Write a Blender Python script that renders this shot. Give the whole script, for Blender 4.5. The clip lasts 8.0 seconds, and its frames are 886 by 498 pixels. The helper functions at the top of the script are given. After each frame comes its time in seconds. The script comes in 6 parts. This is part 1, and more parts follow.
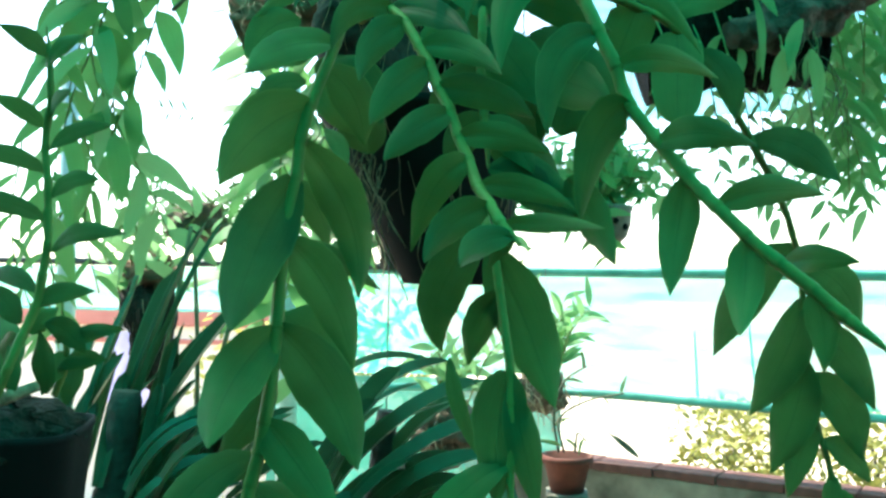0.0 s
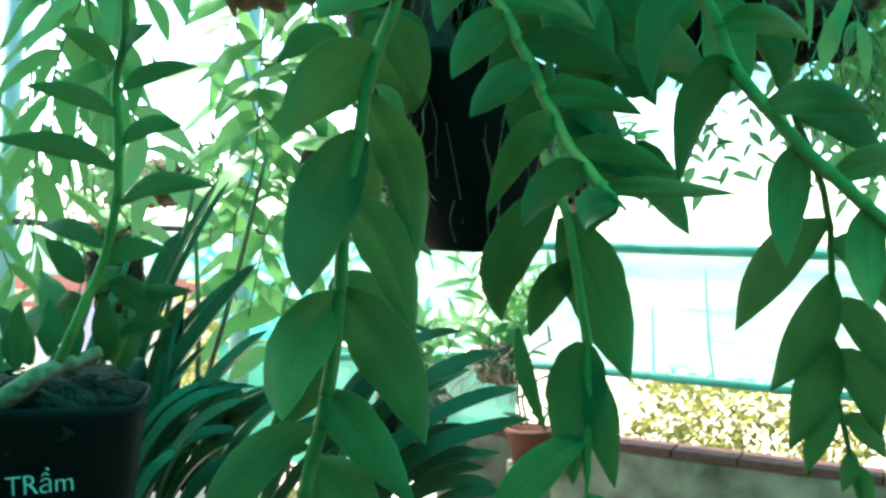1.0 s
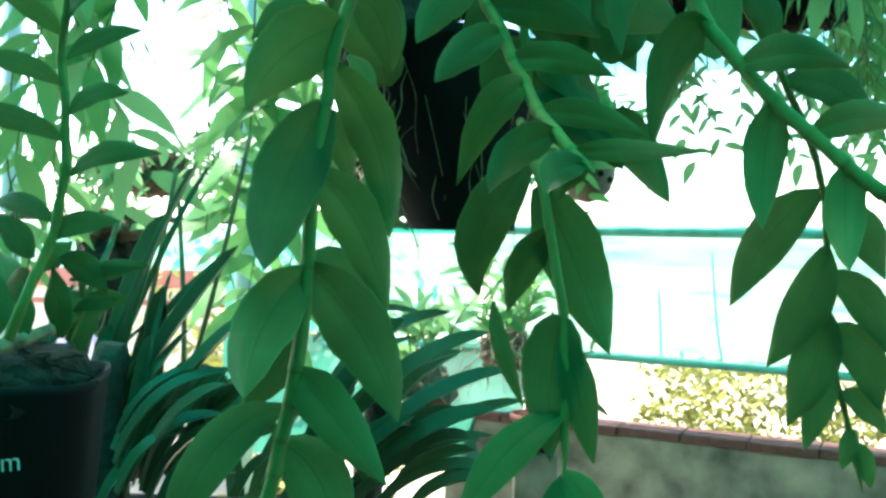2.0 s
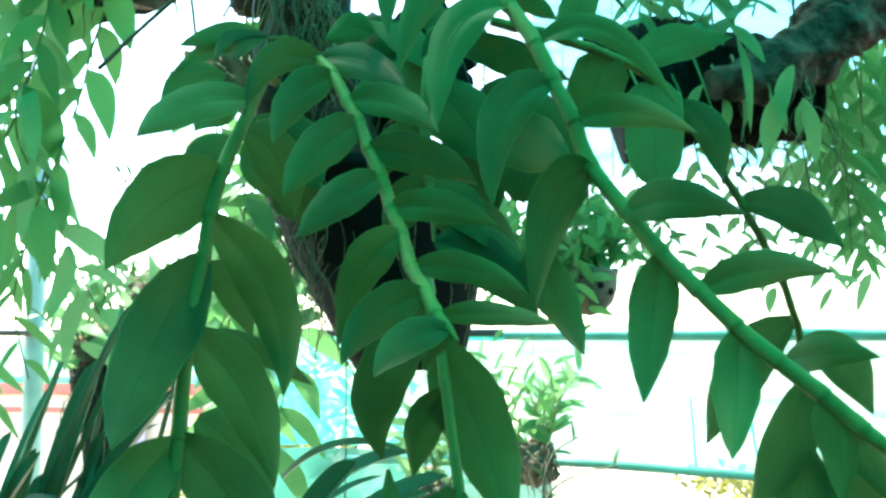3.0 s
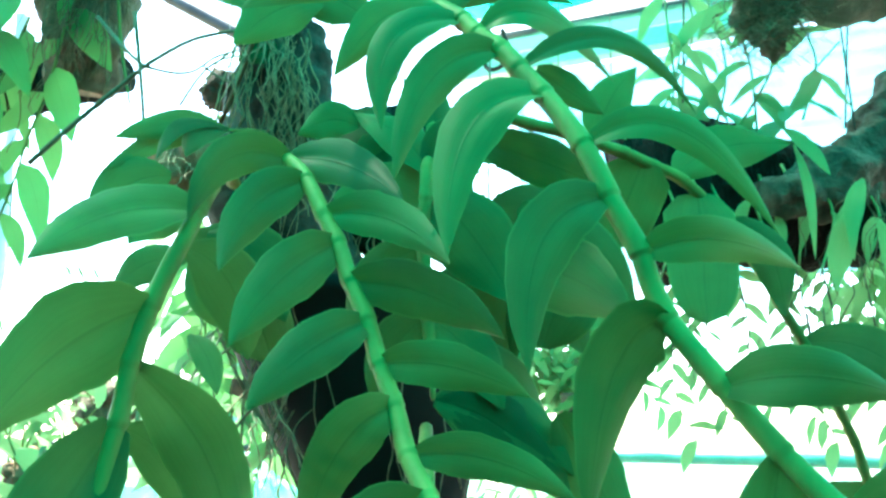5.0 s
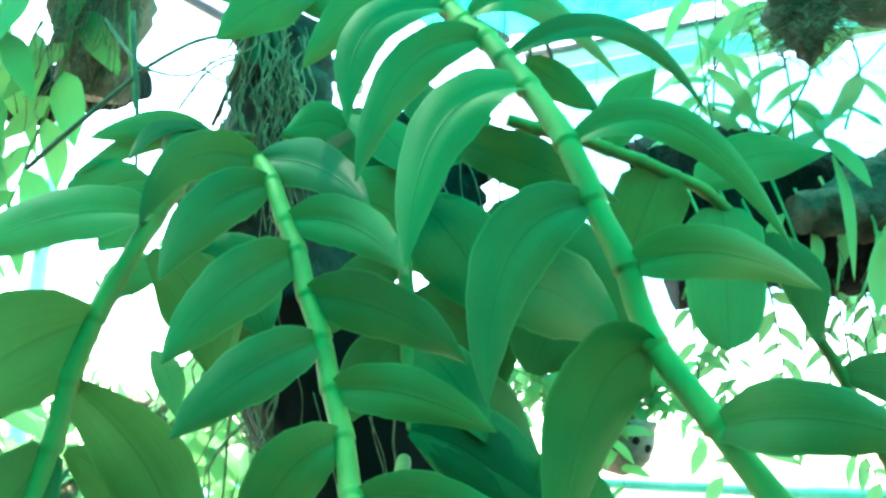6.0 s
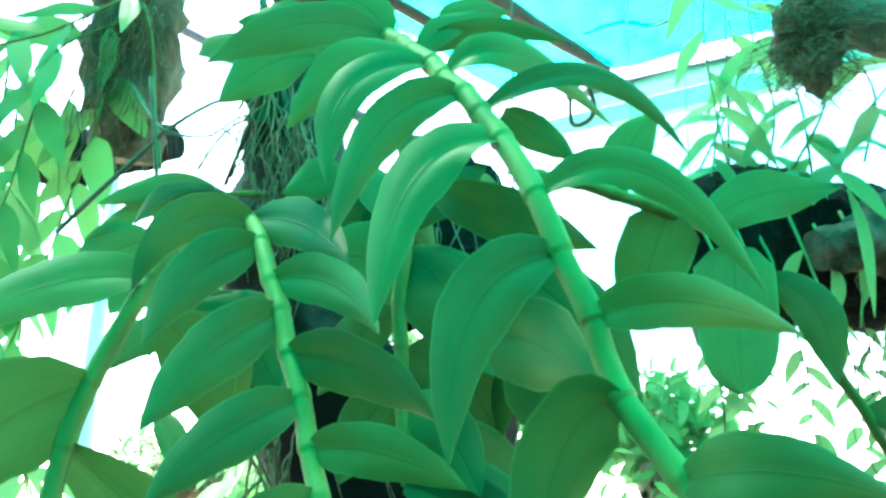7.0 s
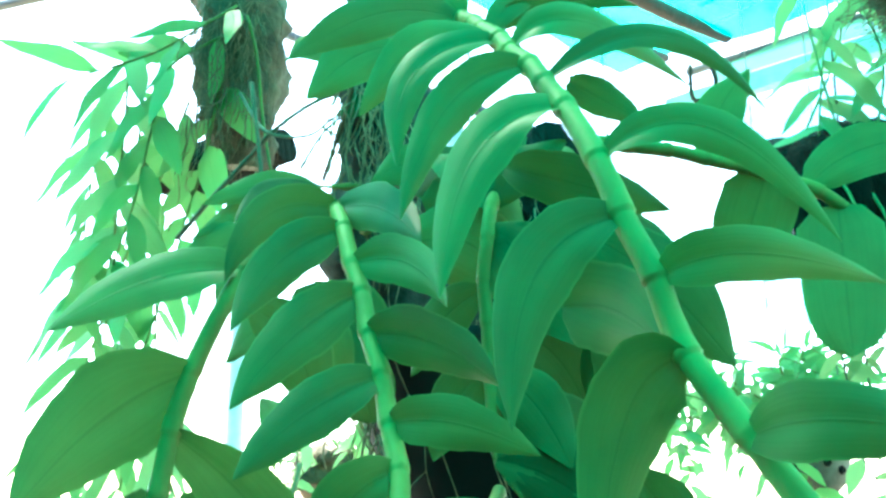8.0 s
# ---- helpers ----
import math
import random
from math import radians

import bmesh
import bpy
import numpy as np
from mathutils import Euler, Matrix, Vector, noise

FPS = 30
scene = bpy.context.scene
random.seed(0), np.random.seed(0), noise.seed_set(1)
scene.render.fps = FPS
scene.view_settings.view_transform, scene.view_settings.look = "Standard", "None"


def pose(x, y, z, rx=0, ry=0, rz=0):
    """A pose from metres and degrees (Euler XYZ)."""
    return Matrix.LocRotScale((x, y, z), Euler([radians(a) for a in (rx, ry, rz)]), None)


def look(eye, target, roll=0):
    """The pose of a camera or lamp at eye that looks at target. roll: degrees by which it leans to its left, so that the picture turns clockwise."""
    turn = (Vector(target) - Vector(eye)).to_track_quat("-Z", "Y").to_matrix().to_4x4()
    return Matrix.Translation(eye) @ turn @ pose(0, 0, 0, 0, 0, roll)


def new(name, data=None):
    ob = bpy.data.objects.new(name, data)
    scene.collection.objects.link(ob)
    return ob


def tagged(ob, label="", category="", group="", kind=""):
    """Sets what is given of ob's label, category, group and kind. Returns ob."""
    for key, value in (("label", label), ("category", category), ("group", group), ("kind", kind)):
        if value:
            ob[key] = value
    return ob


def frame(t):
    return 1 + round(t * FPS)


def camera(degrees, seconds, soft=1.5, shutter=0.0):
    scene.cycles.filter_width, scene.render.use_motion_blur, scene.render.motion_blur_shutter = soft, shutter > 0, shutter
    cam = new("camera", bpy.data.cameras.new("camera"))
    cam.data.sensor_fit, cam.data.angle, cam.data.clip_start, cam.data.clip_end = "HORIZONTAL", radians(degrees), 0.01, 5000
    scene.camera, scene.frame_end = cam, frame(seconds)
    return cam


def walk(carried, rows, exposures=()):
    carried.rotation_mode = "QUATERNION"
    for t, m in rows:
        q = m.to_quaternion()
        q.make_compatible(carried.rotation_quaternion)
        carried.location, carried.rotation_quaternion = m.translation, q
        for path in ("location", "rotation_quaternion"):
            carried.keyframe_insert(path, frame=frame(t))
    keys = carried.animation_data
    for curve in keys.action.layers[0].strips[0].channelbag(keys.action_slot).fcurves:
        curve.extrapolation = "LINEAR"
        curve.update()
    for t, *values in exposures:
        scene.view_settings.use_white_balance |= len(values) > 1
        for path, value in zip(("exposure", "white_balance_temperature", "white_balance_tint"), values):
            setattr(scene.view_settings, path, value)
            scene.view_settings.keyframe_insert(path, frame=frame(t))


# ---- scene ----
cam = camera(49.7, 8.0, 2.8)
PATH = [
    (0, (0.111, -0.103, 1.491), (-0.121, 1.883, 1.542), 0.9),
    (0.2, (0.085, -0.101, 1.487), (-0.135, 1.885, 1.579), 1.0),
    (0.4, (0.059, -0.095, 1.487), (-0.194, 1.885, 1.611), 1.2),
    (0.5, (0.047, -0.09, 1.485), (-0.181, 1.893, 1.604), 1.0),
    (0.7, (0.023, -0.073, 1.49), (-0.134, 1.92, 1.504), 1.0),
    (1, (-0.013, -0.069, 1.482), (-0.087, 1.93, 1.479), 2.2),
    (1.2, (-0.03, -0.076, 1.461), (-0.094, 1.922, 1.377), 2.0),
    (2.3, (0.076, -0.004, 1.479), (-0.085, 1.989, 1.479), -0.1),
    (2.5, (0.113, 0.024, 1.495), (-0.138, 2.008, 1.518), -0.1),
    (2.7, (0.117, 0.027, 1.508), (-0.127, 2.009, 1.617), 0.3),
    (3, (0.14, 0.029, 1.518), (-0.083, 2.009, 1.689), -0.1),
    (3.2, (0.147, 0.024, 1.519), (-0.057, 2.003, 1.724), -0.9),
    (3.5, (0.153, 0.016, 1.522), (-0.105, 1.988, 1.727), -0.2),
    (3.7, (0.147, 0.024, 1.524), (-0.144, 1.991, 1.733), -0.9),
    (4, (0.135, 0.04, 1.539), (-0.247, 1.992, 1.75), -1.4),
    (4.2, (0.118, 0.071, 1.545), (-0.251, 2.021, 1.794), -1.5),
    (4.5, (0.097, 0.126, 1.558), (-0.128, 2.083, 1.903), 0.2),
    (4.7, (0.092, 0.156, 1.561), (-0.108, 2.116, 1.903), -0.6),
    (5, (0.103, 0.202, 1.57), (-0.066, 2.159, 1.945), 0.8),
    (5.2, (0.103, 0.24, 1.583), (0.003, 2.2, 1.966), 2.3),
    (6.3, (0.15, 0.267, 1.576), (-0.175, 2.19, 2.013), 2.6),
    (6.5, (0.155, 0.272, 1.575), (-0.16, 2.194, 2.03), 3.1),
    (6.7, (0.163, 0.274, 1.579), (-0.182, 2.189, 2.038), 2.3),
    (7, (0.174, 0.268, 1.585), (-0.225, 2.165, 2.079), 1.1),
    (7.2, (0.18, 0.271, 1.588), (-0.277, 2.153, 2.09), 0.5),
    (7.5, (0.185, 0.272, 1.591), (-0.347, 2.126, 2.119), -0.3),
    (7.7, (0.189, 0.275, 1.588), (-0.396, 2.117, 2.102), -0.2),
    (8, (0.203, 0.275, 1.575), (-0.466, 2.098, 2.056), -0.5),
]
walk(cam, [(t, look(eye, target, roll)) for t, eye, target, roll in PATH],
     [(0.0, 2.72, 6500, 2), (3.5, 3.2, 6500, 2), (5.0, 3.82, 6450, -4), (8.0, 4.08, 6450, -4)])

# ---- light ----
world = bpy.data.worlds.new("sky")
scene.world = world
world.use_nodes = True
wn = world.node_tree.nodes
sky = wn.new("ShaderNodeTexSky")
sky.sky_type, sky.sun_disc = "NISHITA", False
SUN_ELEV, SUN_AZ = 62.0, -58.0         # degrees above the horizon; to the right of straight ahead
sky.sun_elevation, sky.sun_rotation = radians(SUN_ELEV), radians(SUN_AZ)
world.node_tree.links.new(sky.outputs[0], wn["Background"].inputs[0])
wn["Background"].inputs[1].default_value = 0.15
sun = new("sun", bpy.data.lights.new("sun", "SUN"))
sun.data.energy, sun.data.angle, sun.data.color = 4.0, radians(1.5), (1.0, 0.95, 0.86)
sun.matrix_world = look((math.sin(radians(SUN_AZ)) * 10, math.cos(radians(SUN_AZ)) * 10, math.tan(radians(SUN_ELEV)) * 10), (0, 0, 0))


# ---- materials ----
def material(name):
    m = bpy.data.materials.new(name)
    m.use_nodes = True
    nt = m.node_tree
    return m, nt, nt.nodes, nt.links, nt.nodes["Principled BSDF"]


def ramp(nodes, stops):
    r = nodes.new("ShaderNodeValToRGB")
    e = r.color_ramp.elements
    while len(e) < len(stops):
        e.new(0.5)
    for el, (p, c) in zip(e, stops):
        el.position, el.color = p, (*c, 1)
    return r


def rough_stuff(name, dark, light, scale, rough=0.9, bump=0.5, detail=8, stretch=(1, 1, 1), big=None, spec=0.3):
    """A grained surface: two noise scales of colour and a bump, at the object's own size."""
    m, nt, n, l, p = material(name)
    co = n.new("ShaderNodeTexCoord")
    mp = n.new("ShaderNodeMapping")
    mp.inputs["Scale"].default_value = stretch
    l.new(co.outputs["Object"], mp.inputs[0])
    a, b = n.new("ShaderNodeTexNoise"), n.new("ShaderNodeTexNoise")
    a.inputs["Scale"].default_value, a.inputs["Detail"].default_value = scale, detail
    b.inputs["Scale"].default_value, b.inputs["Detail"].default_value = (big or scale / 7), 3
    l.new(mp.outputs[0], a.inputs[0]), l.new(co.outputs["Object"], b.inputs[0])
    mix = n.new("ShaderNodeMath")
    mix.operation = "MULTIPLY_ADD"
    mix.inputs[1].default_value = 0.55
    l.new(a.outputs[0], mix.inputs[0])
    half = n.new("ShaderNodeMath")
    half.operation = "MULTIPLY"
    half.inputs[1].default_value = 0.45
    l.new(b.outputs[0], half.inputs[0]), l.new(half.outputs[0], mix.inputs[2])
    r = ramp(n, [(0.3, dark), (0.7, light)])
    l.new(mix.outputs[0], r.inputs[0]), l.new(r.outputs[0], p.inputs["Base Color"])
    bu = n.new("ShaderNodeBump")
    bu.inputs["Strength"].default_value, bu.inputs["Distance"].default_value = bump, 0.01
    l.new(a.outputs[0], bu.inputs["Height"]), l.new(bu.outputs[0], p.inputs["Normal"])
    p.inputs["Roughness"].default_value, p.inputs["Specular IOR Level"].default_value = rough, spec
    return m


def leaf_material(name, dark, light, through_col, rough=0.42, thin=0.3, veins=14.0, spec=0.12, rim=0.25):
    """A leaf: midrib with its crease shade painted in, fine lengthwise veins along its own length, and light that
    shines through.
    """
    m, nt, n, l, p = material(name)
    uv = n.new("ShaderNodeUVMap")
    uv.uv_map = "leaf"
    sep = n.new("ShaderNodeSeparateXYZ")
    l.new(uv.outputs[0], sep.inputs[0])
    info = n.new("ShaderNodeObjectInfo")
    co = n.new("ShaderNodeTexCoord")
    no = n.new("ShaderNodeTexNoise")
    no.inputs["Scale"].default_value, no.inputs["Detail"].default_value = 22, 4
    l.new(co.outputs["Object"], no.inputs[0])
    geo = n.new("ShaderNodeNewGeometry")
    add = n.new("ShaderNodeMath")
    add.operation = "ADD"
    l.new(info.outputs["Random"], add.inputs[0]), l.new(geo.outputs["Random Per Island"], add.inputs[1])
    frac = n.new("ShaderNodeMath")
    frac.operation = "FRACT"
    l.new(add.outputs[0], frac.inputs[0])
    mx = n.new("ShaderNodeMath")
    mx.operation, mx.inputs[1].default_value = "MULTIPLY_ADD", 0.55
    l.new(no.outputs[0], mx.inputs[0])
    sc = n.new("ShaderNodeMath")
    sc.operation, sc.inputs[1].default_value = "MULTIPLY", 0.5
    l.new(frac.outputs[0], sc.inputs[0]), l.new(sc.outputs[0], mx.inputs[2])
    r = ramp(n, [(0.15, dark), (0.85, light)])
    l.new(mx.outputs[0], r.inputs[0])
    # veins run lengthwise: a wave across the leaf
    wv = n.new("ShaderNodeMath")
    wv.operation, wv.inputs[1].default_value = "MULTIPLY", veins * 6.283
    l.new(sep.outputs[0], wv.inputs[0])
    sn = n.new("ShaderNodeMath")
    sn.operation = "SINE"
    l.new(wv.outputs[0], sn.inputs[0])
    # midrib: a narrow groove where the leaf's own x is 0.5
    dist = n.new("ShaderNodeMath")
    dist.operation, dist.inputs[1].default_value = "SUBTRACT", 0.5
    l.new(sep.outputs[0], dist.inputs[0])
    ab = n.new("ShaderNodeMath")
    ab.operation = "ABSOLUTE"
    l.new(dist.outputs[0], ab.inputs[0])
    rib = ramp(n, [(0.0, (1, 1, 1)), (0.03, (0, 0, 0))])
    l.new(ab.outputs[0], rib.inputs[0])
    # the crease's shade is painted in: the midrib mixes towards a darker green
    crease_shade = n.new("ShaderNodeMix")
    crease_shade.data_type, crease_shade.blend_type = "RGBA", "MIX"
    fac = n.new("ShaderNodeMath")
    fac.operation, fac.inputs[1].default_value = "MULTIPLY", 0.3
    l.new(rib.outputs[0], fac.inputs[0]), l.new(fac.outputs[0], crease_shade.inputs[0])
    l.new(r.outputs[0], crease_shade.inputs[6])
    crease_shade.inputs[7].default_value = (*[c * 0.8 for c in dark], 1)
    streak = n.new("ShaderNodeTexNoise")
    streak.inputs["Scale"].default_value, streak.inputs["Detail"].default_value = 1.0, 3
    smap = n.new("ShaderNodeMapping")
    smap.inputs["Scale"].default_value = (26, 1.6, 1)
    l.new(uv.outputs[0], smap.inputs[0])
    shift = n.new("ShaderNodeVectorMath")
    shift.operation = "ADD"
    l.new(smap.outputs[0], shift.inputs[0]), l.new(info.outputs["Location"], shift.inputs[1]), l.new(shift.outputs[0], streak.inputs[0])
    sr = ramp(n, [(0.3, (0.80, 0.80, 0.80)), (0.7, (1.12, 1.12, 1.12))])
    l.new(streak.outputs[0], sr.inputs[0])
    veined = n.new("ShaderNodeMix")
    veined.data_type, veined.blend_type = "RGBA", "MULTIPLY"
    veined.inputs[0].default_value = 0.45
    l.new(crease_shade.outputs[2], veined.inputs[6]), l.new(sr.outputs[0], veined.inputs[7])
    # a thin pale margin
    edge = ramp(n, [(0.455, (0, 0, 0)), (0.495, (rim, rim, rim))])
    l.new(ab.outputs[0], edge.inputs[0])
    margin = n.new("ShaderNodeMix")
    margin.data_type, margin.blend_type = "RGBA", "MIX"
    margin.inputs[7].default_value = (*[min(1.0, c * 1.9 + 0.015) for c in light], 1)
    l.new(edge.outputs[0], margin.inputs[0]), l.new(veined.outputs[2], margin.inputs[6])
    l.new(margin.outputs[2], p.inputs["Base Color"])
    hgt = n.new("ShaderNodeMath")
    hgt.operation, hgt.inputs[1].default_value = "MULTIPLY_ADD", 0.04
    l.new(sn.outputs[0], hgt.inputs[0])
    neg = n.new("ShaderNodeMath")
    neg.operation, neg.inputs[1].default_value = "MULTIPLY", -1.0
    l.new(rib.outputs[0], neg.inputs[0]), l.new(neg.outputs[0], hgt.inputs[2])
    bu = n.new("ShaderNodeBump")
    bu.inputs["Strength"].default_value, bu.inputs["Distance"].default_value = 0.35, 0.0008
    l.new(hgt.outputs[0], bu.inputs["Height"]), l.new(bu.outputs[0], p.inputs["Normal"])
    p.inputs["Roughness"].default_value, p.inputs["Specular IOR Level"].default_value = rough, spec
    tr = n.new("ShaderNodeBsdfTranslucent")
    tr.inputs["Color"].default_value = (*through_col, 1)
    ms = n.new("ShaderNodeMixShader")
    ms.inputs[0].default_value = thin
    l.new(p.outputs[0], ms.inputs[1]), l.new(tr.outputs[0], ms.inputs[2])
    l.new(ms.outputs[0], n["Material Output"].inputs[0])
    return m


def net_material(name, col, clear, bands, weave=700.0):
    """Shade net: plastic tape woven with open gaps, seen as bands of closer and looser weave."""
    m, nt, n, l, p = material(name)
    co = n.new("ShaderNodeTexCoord")
    sep = n.new("ShaderNodeSeparateXYZ")
    l.new(co.outputs["Object"], sep.inputs[0])
    no = n.new("ShaderNodeTexNoise")
    no.inputs["Scale"].default_value, no.inputs["Detail"].default_value = 9, 5
    mp = n.new("ShaderNodeMapping")
    mp.inputs["Scale"].default_value = bands
    l.new(co.outputs["Object"], mp.inputs[0]), l.new(mp.outputs[0], no.inputs[0])
    fine = n.new("ShaderNodeTexNoise")
    fine.inputs["Scale"].default_value, fine.inputs["Detail"].default_value = weave, 2
    l.new(mp.outputs[0], fine.inputs[0])
    ad = n.new("ShaderNodeMath")
    ad.operation = "ADD"
    l.new(no.outputs[0], ad.inputs[0]), l.new(fine.outputs[0], ad.inputs[1])
    r = ramp(n, [(0.72, (clear * 0.3,) * 3), (1.25, (clear * 1.7,) * 3)])
    hf = n.new("ShaderNodeMath")
    hf.operation, hf.inputs[1].default_value = "MULTIPLY", 1.0
    l.new(ad.outputs[0], hf.inputs[0]), l.new(hf.outputs[0], r.inputs[0])
    tp = n.new("ShaderNodeBsdfTransparent")
    tl = n.new("ShaderNodeBsdfTranslucent")
    tl.inputs["Color"].default_value = (*col, 1)
    p.inputs["Base Color"].default_value = (*col, 1)
    p.inputs["Roughness"].default_value = 0.5
    a, b = n.new("ShaderNodeMixShader"), n.new("ShaderNodeMixShader")
    a.inputs[0].default_value = 0.8
    l.new(p.outputs[0], a.inputs[1]), l.new(tl.outputs[0], a.inputs[2])
    l.new(r.outputs[0], b.inputs[0]), l.new(a.outputs[0], b.inputs[1]), l.new(tp.outputs[0], b.inputs[2])
    l.new(b.outputs[0], n["Material Output"].inputs[0])
    return m


M_LEAF = leaf_material("orchid_leaf", (0.014, 0.036, 0.018), (0.070, 0.125, 0.045), (0.13, 0.32, 0.07), 0.5, 0.11, spec=0.07)
M_LEAF_PALE = leaf_material("pale_leaf", (0.06, 0.15, 0.06), (0.14, 0.27, 0.12), (0.26, 0.48, 0.20), thin=0.35)
M_LEAF_MID = leaf_material("narrow_leaf", (0.025, 0.09, 0.032), (0.10, 0.23, 0.08), (0.18, 0.42, 0.13), thin=0.34)
M_LEAF_STRAP = leaf_material("strap_leaf", (0.010, 0.028, 0.016), (0.055, 0.105, 0.060), (0.07, 0.20, 0.06), rough=0.36, thin=0.10, veins=7.0, spec=0.4, rim=0.6)
M_LEAF_SUN = leaf_material("hedge_leaf", (0.09, 0.10, 0.02), (0.36, 0.34, 0.11), (0.35, 0.33, 0.08), thin=0.25)
M_CANE = rough_stuff("cane", (0.055, 0.095, 0.028), (0.145, 0.195, 0.055), 60, 0.6, 0.15, stretch=(1, 1, 0.2), spec=0.12)
M_TWIG = rough_stuff("twig", (0.03, 0.045, 0.03), (0.10, 0.11, 0.07), 90, 0.8, 0.4)
M_ROOT = rough_stuff("aerial_root", (0.04, 0.032, 0.02), (0.30, 0.245, 0.155), 120, 0.85, 0.4)
M_FINEROOT = rough_stuff("fine_root", (0.03, 0.022, 0.014), (0.20, 0.145, 0.09), 120, 0.9, 0.4)
M_BARK = rough_stuff("bark", (0.008, 0.007, 0.007), (0.085, 0.075, 0.065), 40, 0.95, 1.0, detail=12)
M_WOOD = rough_stuff("rotten_wood", (0.022, 0.018, 0.014), (0.15, 0.115, 0.08), 40, 0.95, 1.0, detail=12)
M_BLOCK = rough_stuff("orange_brown_wood", (0.016, 0.012, 0.009), (0.19, 0.110, 0.065), 30, 0.95, 1.0, detail=12)
M_FIBRE = rough_stuff("fern_fibre", (0.0025, 0.0025, 0.0025), (0.017, 0.016, 0.015), 150, 0.95, 1.0, stretch=(1, 1, 0.3), spec=0.1)
M_BLACK = rough_stuff("black_plastic", (0.004, 0.0045, 0.005), (0.012, 0.013, 0.014), 12, 0.75, 0.15, spec=0.08)
M_GREYLOG = rough_stuff("grey_bark", (0.004, 0.003, 0.0025), (0.16, 0.125, 0.105), 60, 0.95, 1.0, detail=14, big=16, spec=0.1)
M_PALEBARK = rough_stuff("pale_bark", (0.05, 0.045, 0.036), (0.30, 0.27, 0.22), 32, 0.95, 1.0, detail=12)
M_DRY = rough_stuff("dry_cane", (0.10, 0.09, 0.045), (0.24, 0.21, 0.11), 70, 0.7, 0.3)
M_STICK = rough_stuff("red_stick", (0.07, 0.03, 0.018), (0.17, 0.075, 0.04), 60, 0.8, 0.3)
M_CLAY = rough_stuff("terracotta", (0.045, 0.013, 0.010), (0.105, 0.034, 0.024), 30, 0.9, 0.3)
M_STONEWARE = rough_stuff("stoneware", (0.06, 0.048, 0.038), (0.20, 0.165, 0.135), 35, 0.8, 0.5)
M_CONCRETE = rough_stuff("weathered_concrete", (0.014, 0.015, 0.011), (0.26, 0.235, 0.18), 9, 0.95, 0.4, detail=12, big=2.6)
M_BRICK = rough_stuff("red_brick", (0.03, 0.014, 0.012), (0.12, 0.050, 0.042), 25, 0.95, 0.5)
M_PIPE = rough_stuff("painted_pipe", (0.04, 0.19, 0.15), (0.10, 0.34, 0.28), 20, 0.5, 0.1)
M_PIPE_DARK = rough_stuff("dark_pipe", (0.012, 0.02, 0.02), (0.035, 0.05, 0.05), 20, 0.5, 0.1)
M_POST = rough_stuff("galvanised_post", (0.16, 0.30, 0.27), (0.28, 0.44, 0.40), 18, 0.5, 0.1)
M_RUST = rough_stuff("rusty_iron", (0.010, 0.008, 0.007), (0.034, 0.020, 0.016), 40, 0.9, 0.4)
M_GROUND = rough_stuff("pale_ground", (0.27, 0.21, 0.14), (0.48, 0.41, 0.31), 6, 0.95, 0.4, big=0.7)
M_WHITE = rough_stuff("limewash", (0.58, 0.50, 0.40), (0.78, 0.72, 0.62), 5, 0.9, 0.15)
M_RED = rough_stuff("red_paint", (0.36, 0.12, 0.10), (0.50, 0.20, 0.16), 8, 0.7, 0.1)
M_LILAC = rough_stuff("lilac_cloth", (0.42, 0.36, 0.62), (0.60, 0.54, 0.78), 14, 0.95, 0.3)
M_TEXT = rough_stuff("chalk_paint", (0.22, 0.25, 0.24), (0.62, 0.66, 0.62), 80, 0.8, 0.1)
M_NET_ROOF = net_material("green_roof_net", (0.012, 0.34, 0.265), 0.035, (1.5, 0.4, 1))
M_NET_PALE = net_material("pale_side_net", (0.05, 0.42, 0.40), 0.16, (0.5, 0.5, 3))
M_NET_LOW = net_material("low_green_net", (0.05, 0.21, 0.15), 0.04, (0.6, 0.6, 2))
M_NET_SIDE = net_material("green_side_net", (0.04, 0.44, 0.34), 0.19, (0.5, 0.5, 3))
M_WIRE = rough_stuff("wire", (0.05, 0.05, 0.05), (0.14, 0.13, 0.12), 40, 0.6, 0.1)
# dark so that the unseen floor bounces little light
M_DARK_FLOOR = rough_stuff("dark_floor", (0.025, 0.028, 0.022), (0.08, 0.08, 0.066), 5, 0.95, 0.4, big=0.8)
# dark so that the added walls send little light forward
M_BLOCKER_WALL = rough_stuff("blocker_plaster", (0.05, 0.06, 0.055), (0.11, 0.125, 0.115), 4, 0.9, 0.2)
M_PEAT = rough_stuff("peat", (0.006, 0.005, 0.004), (0.035, 0.027, 0.021), 120, 1.0, 1.0)


# ---- builders ----
def part(name, bm, mat, parent=None, label=""):
    me = bpy.data.meshes.new(name)
    bm.to_mesh(me)
    bm.free()
    me.materials.append(mat)
    ob = new(name, me)
    if parent:
        ob.parent = parent
        ob.matrix_parent_inverse = parent.matrix_basis.inverted()
    if label:
        tagged(ob, label)
    return ob


def thing(name, at, label, category, group="", kind=""):
    ob = new(name)
    ob.empty_display_size = 0.05
    ob.matrix_basis = Matrix.Translation(at)
    return tagged(ob, label, category, group, kind)


def smooth(ob):
    for f in ob.data.polygons:
        f.use_smooth = True
    return ob


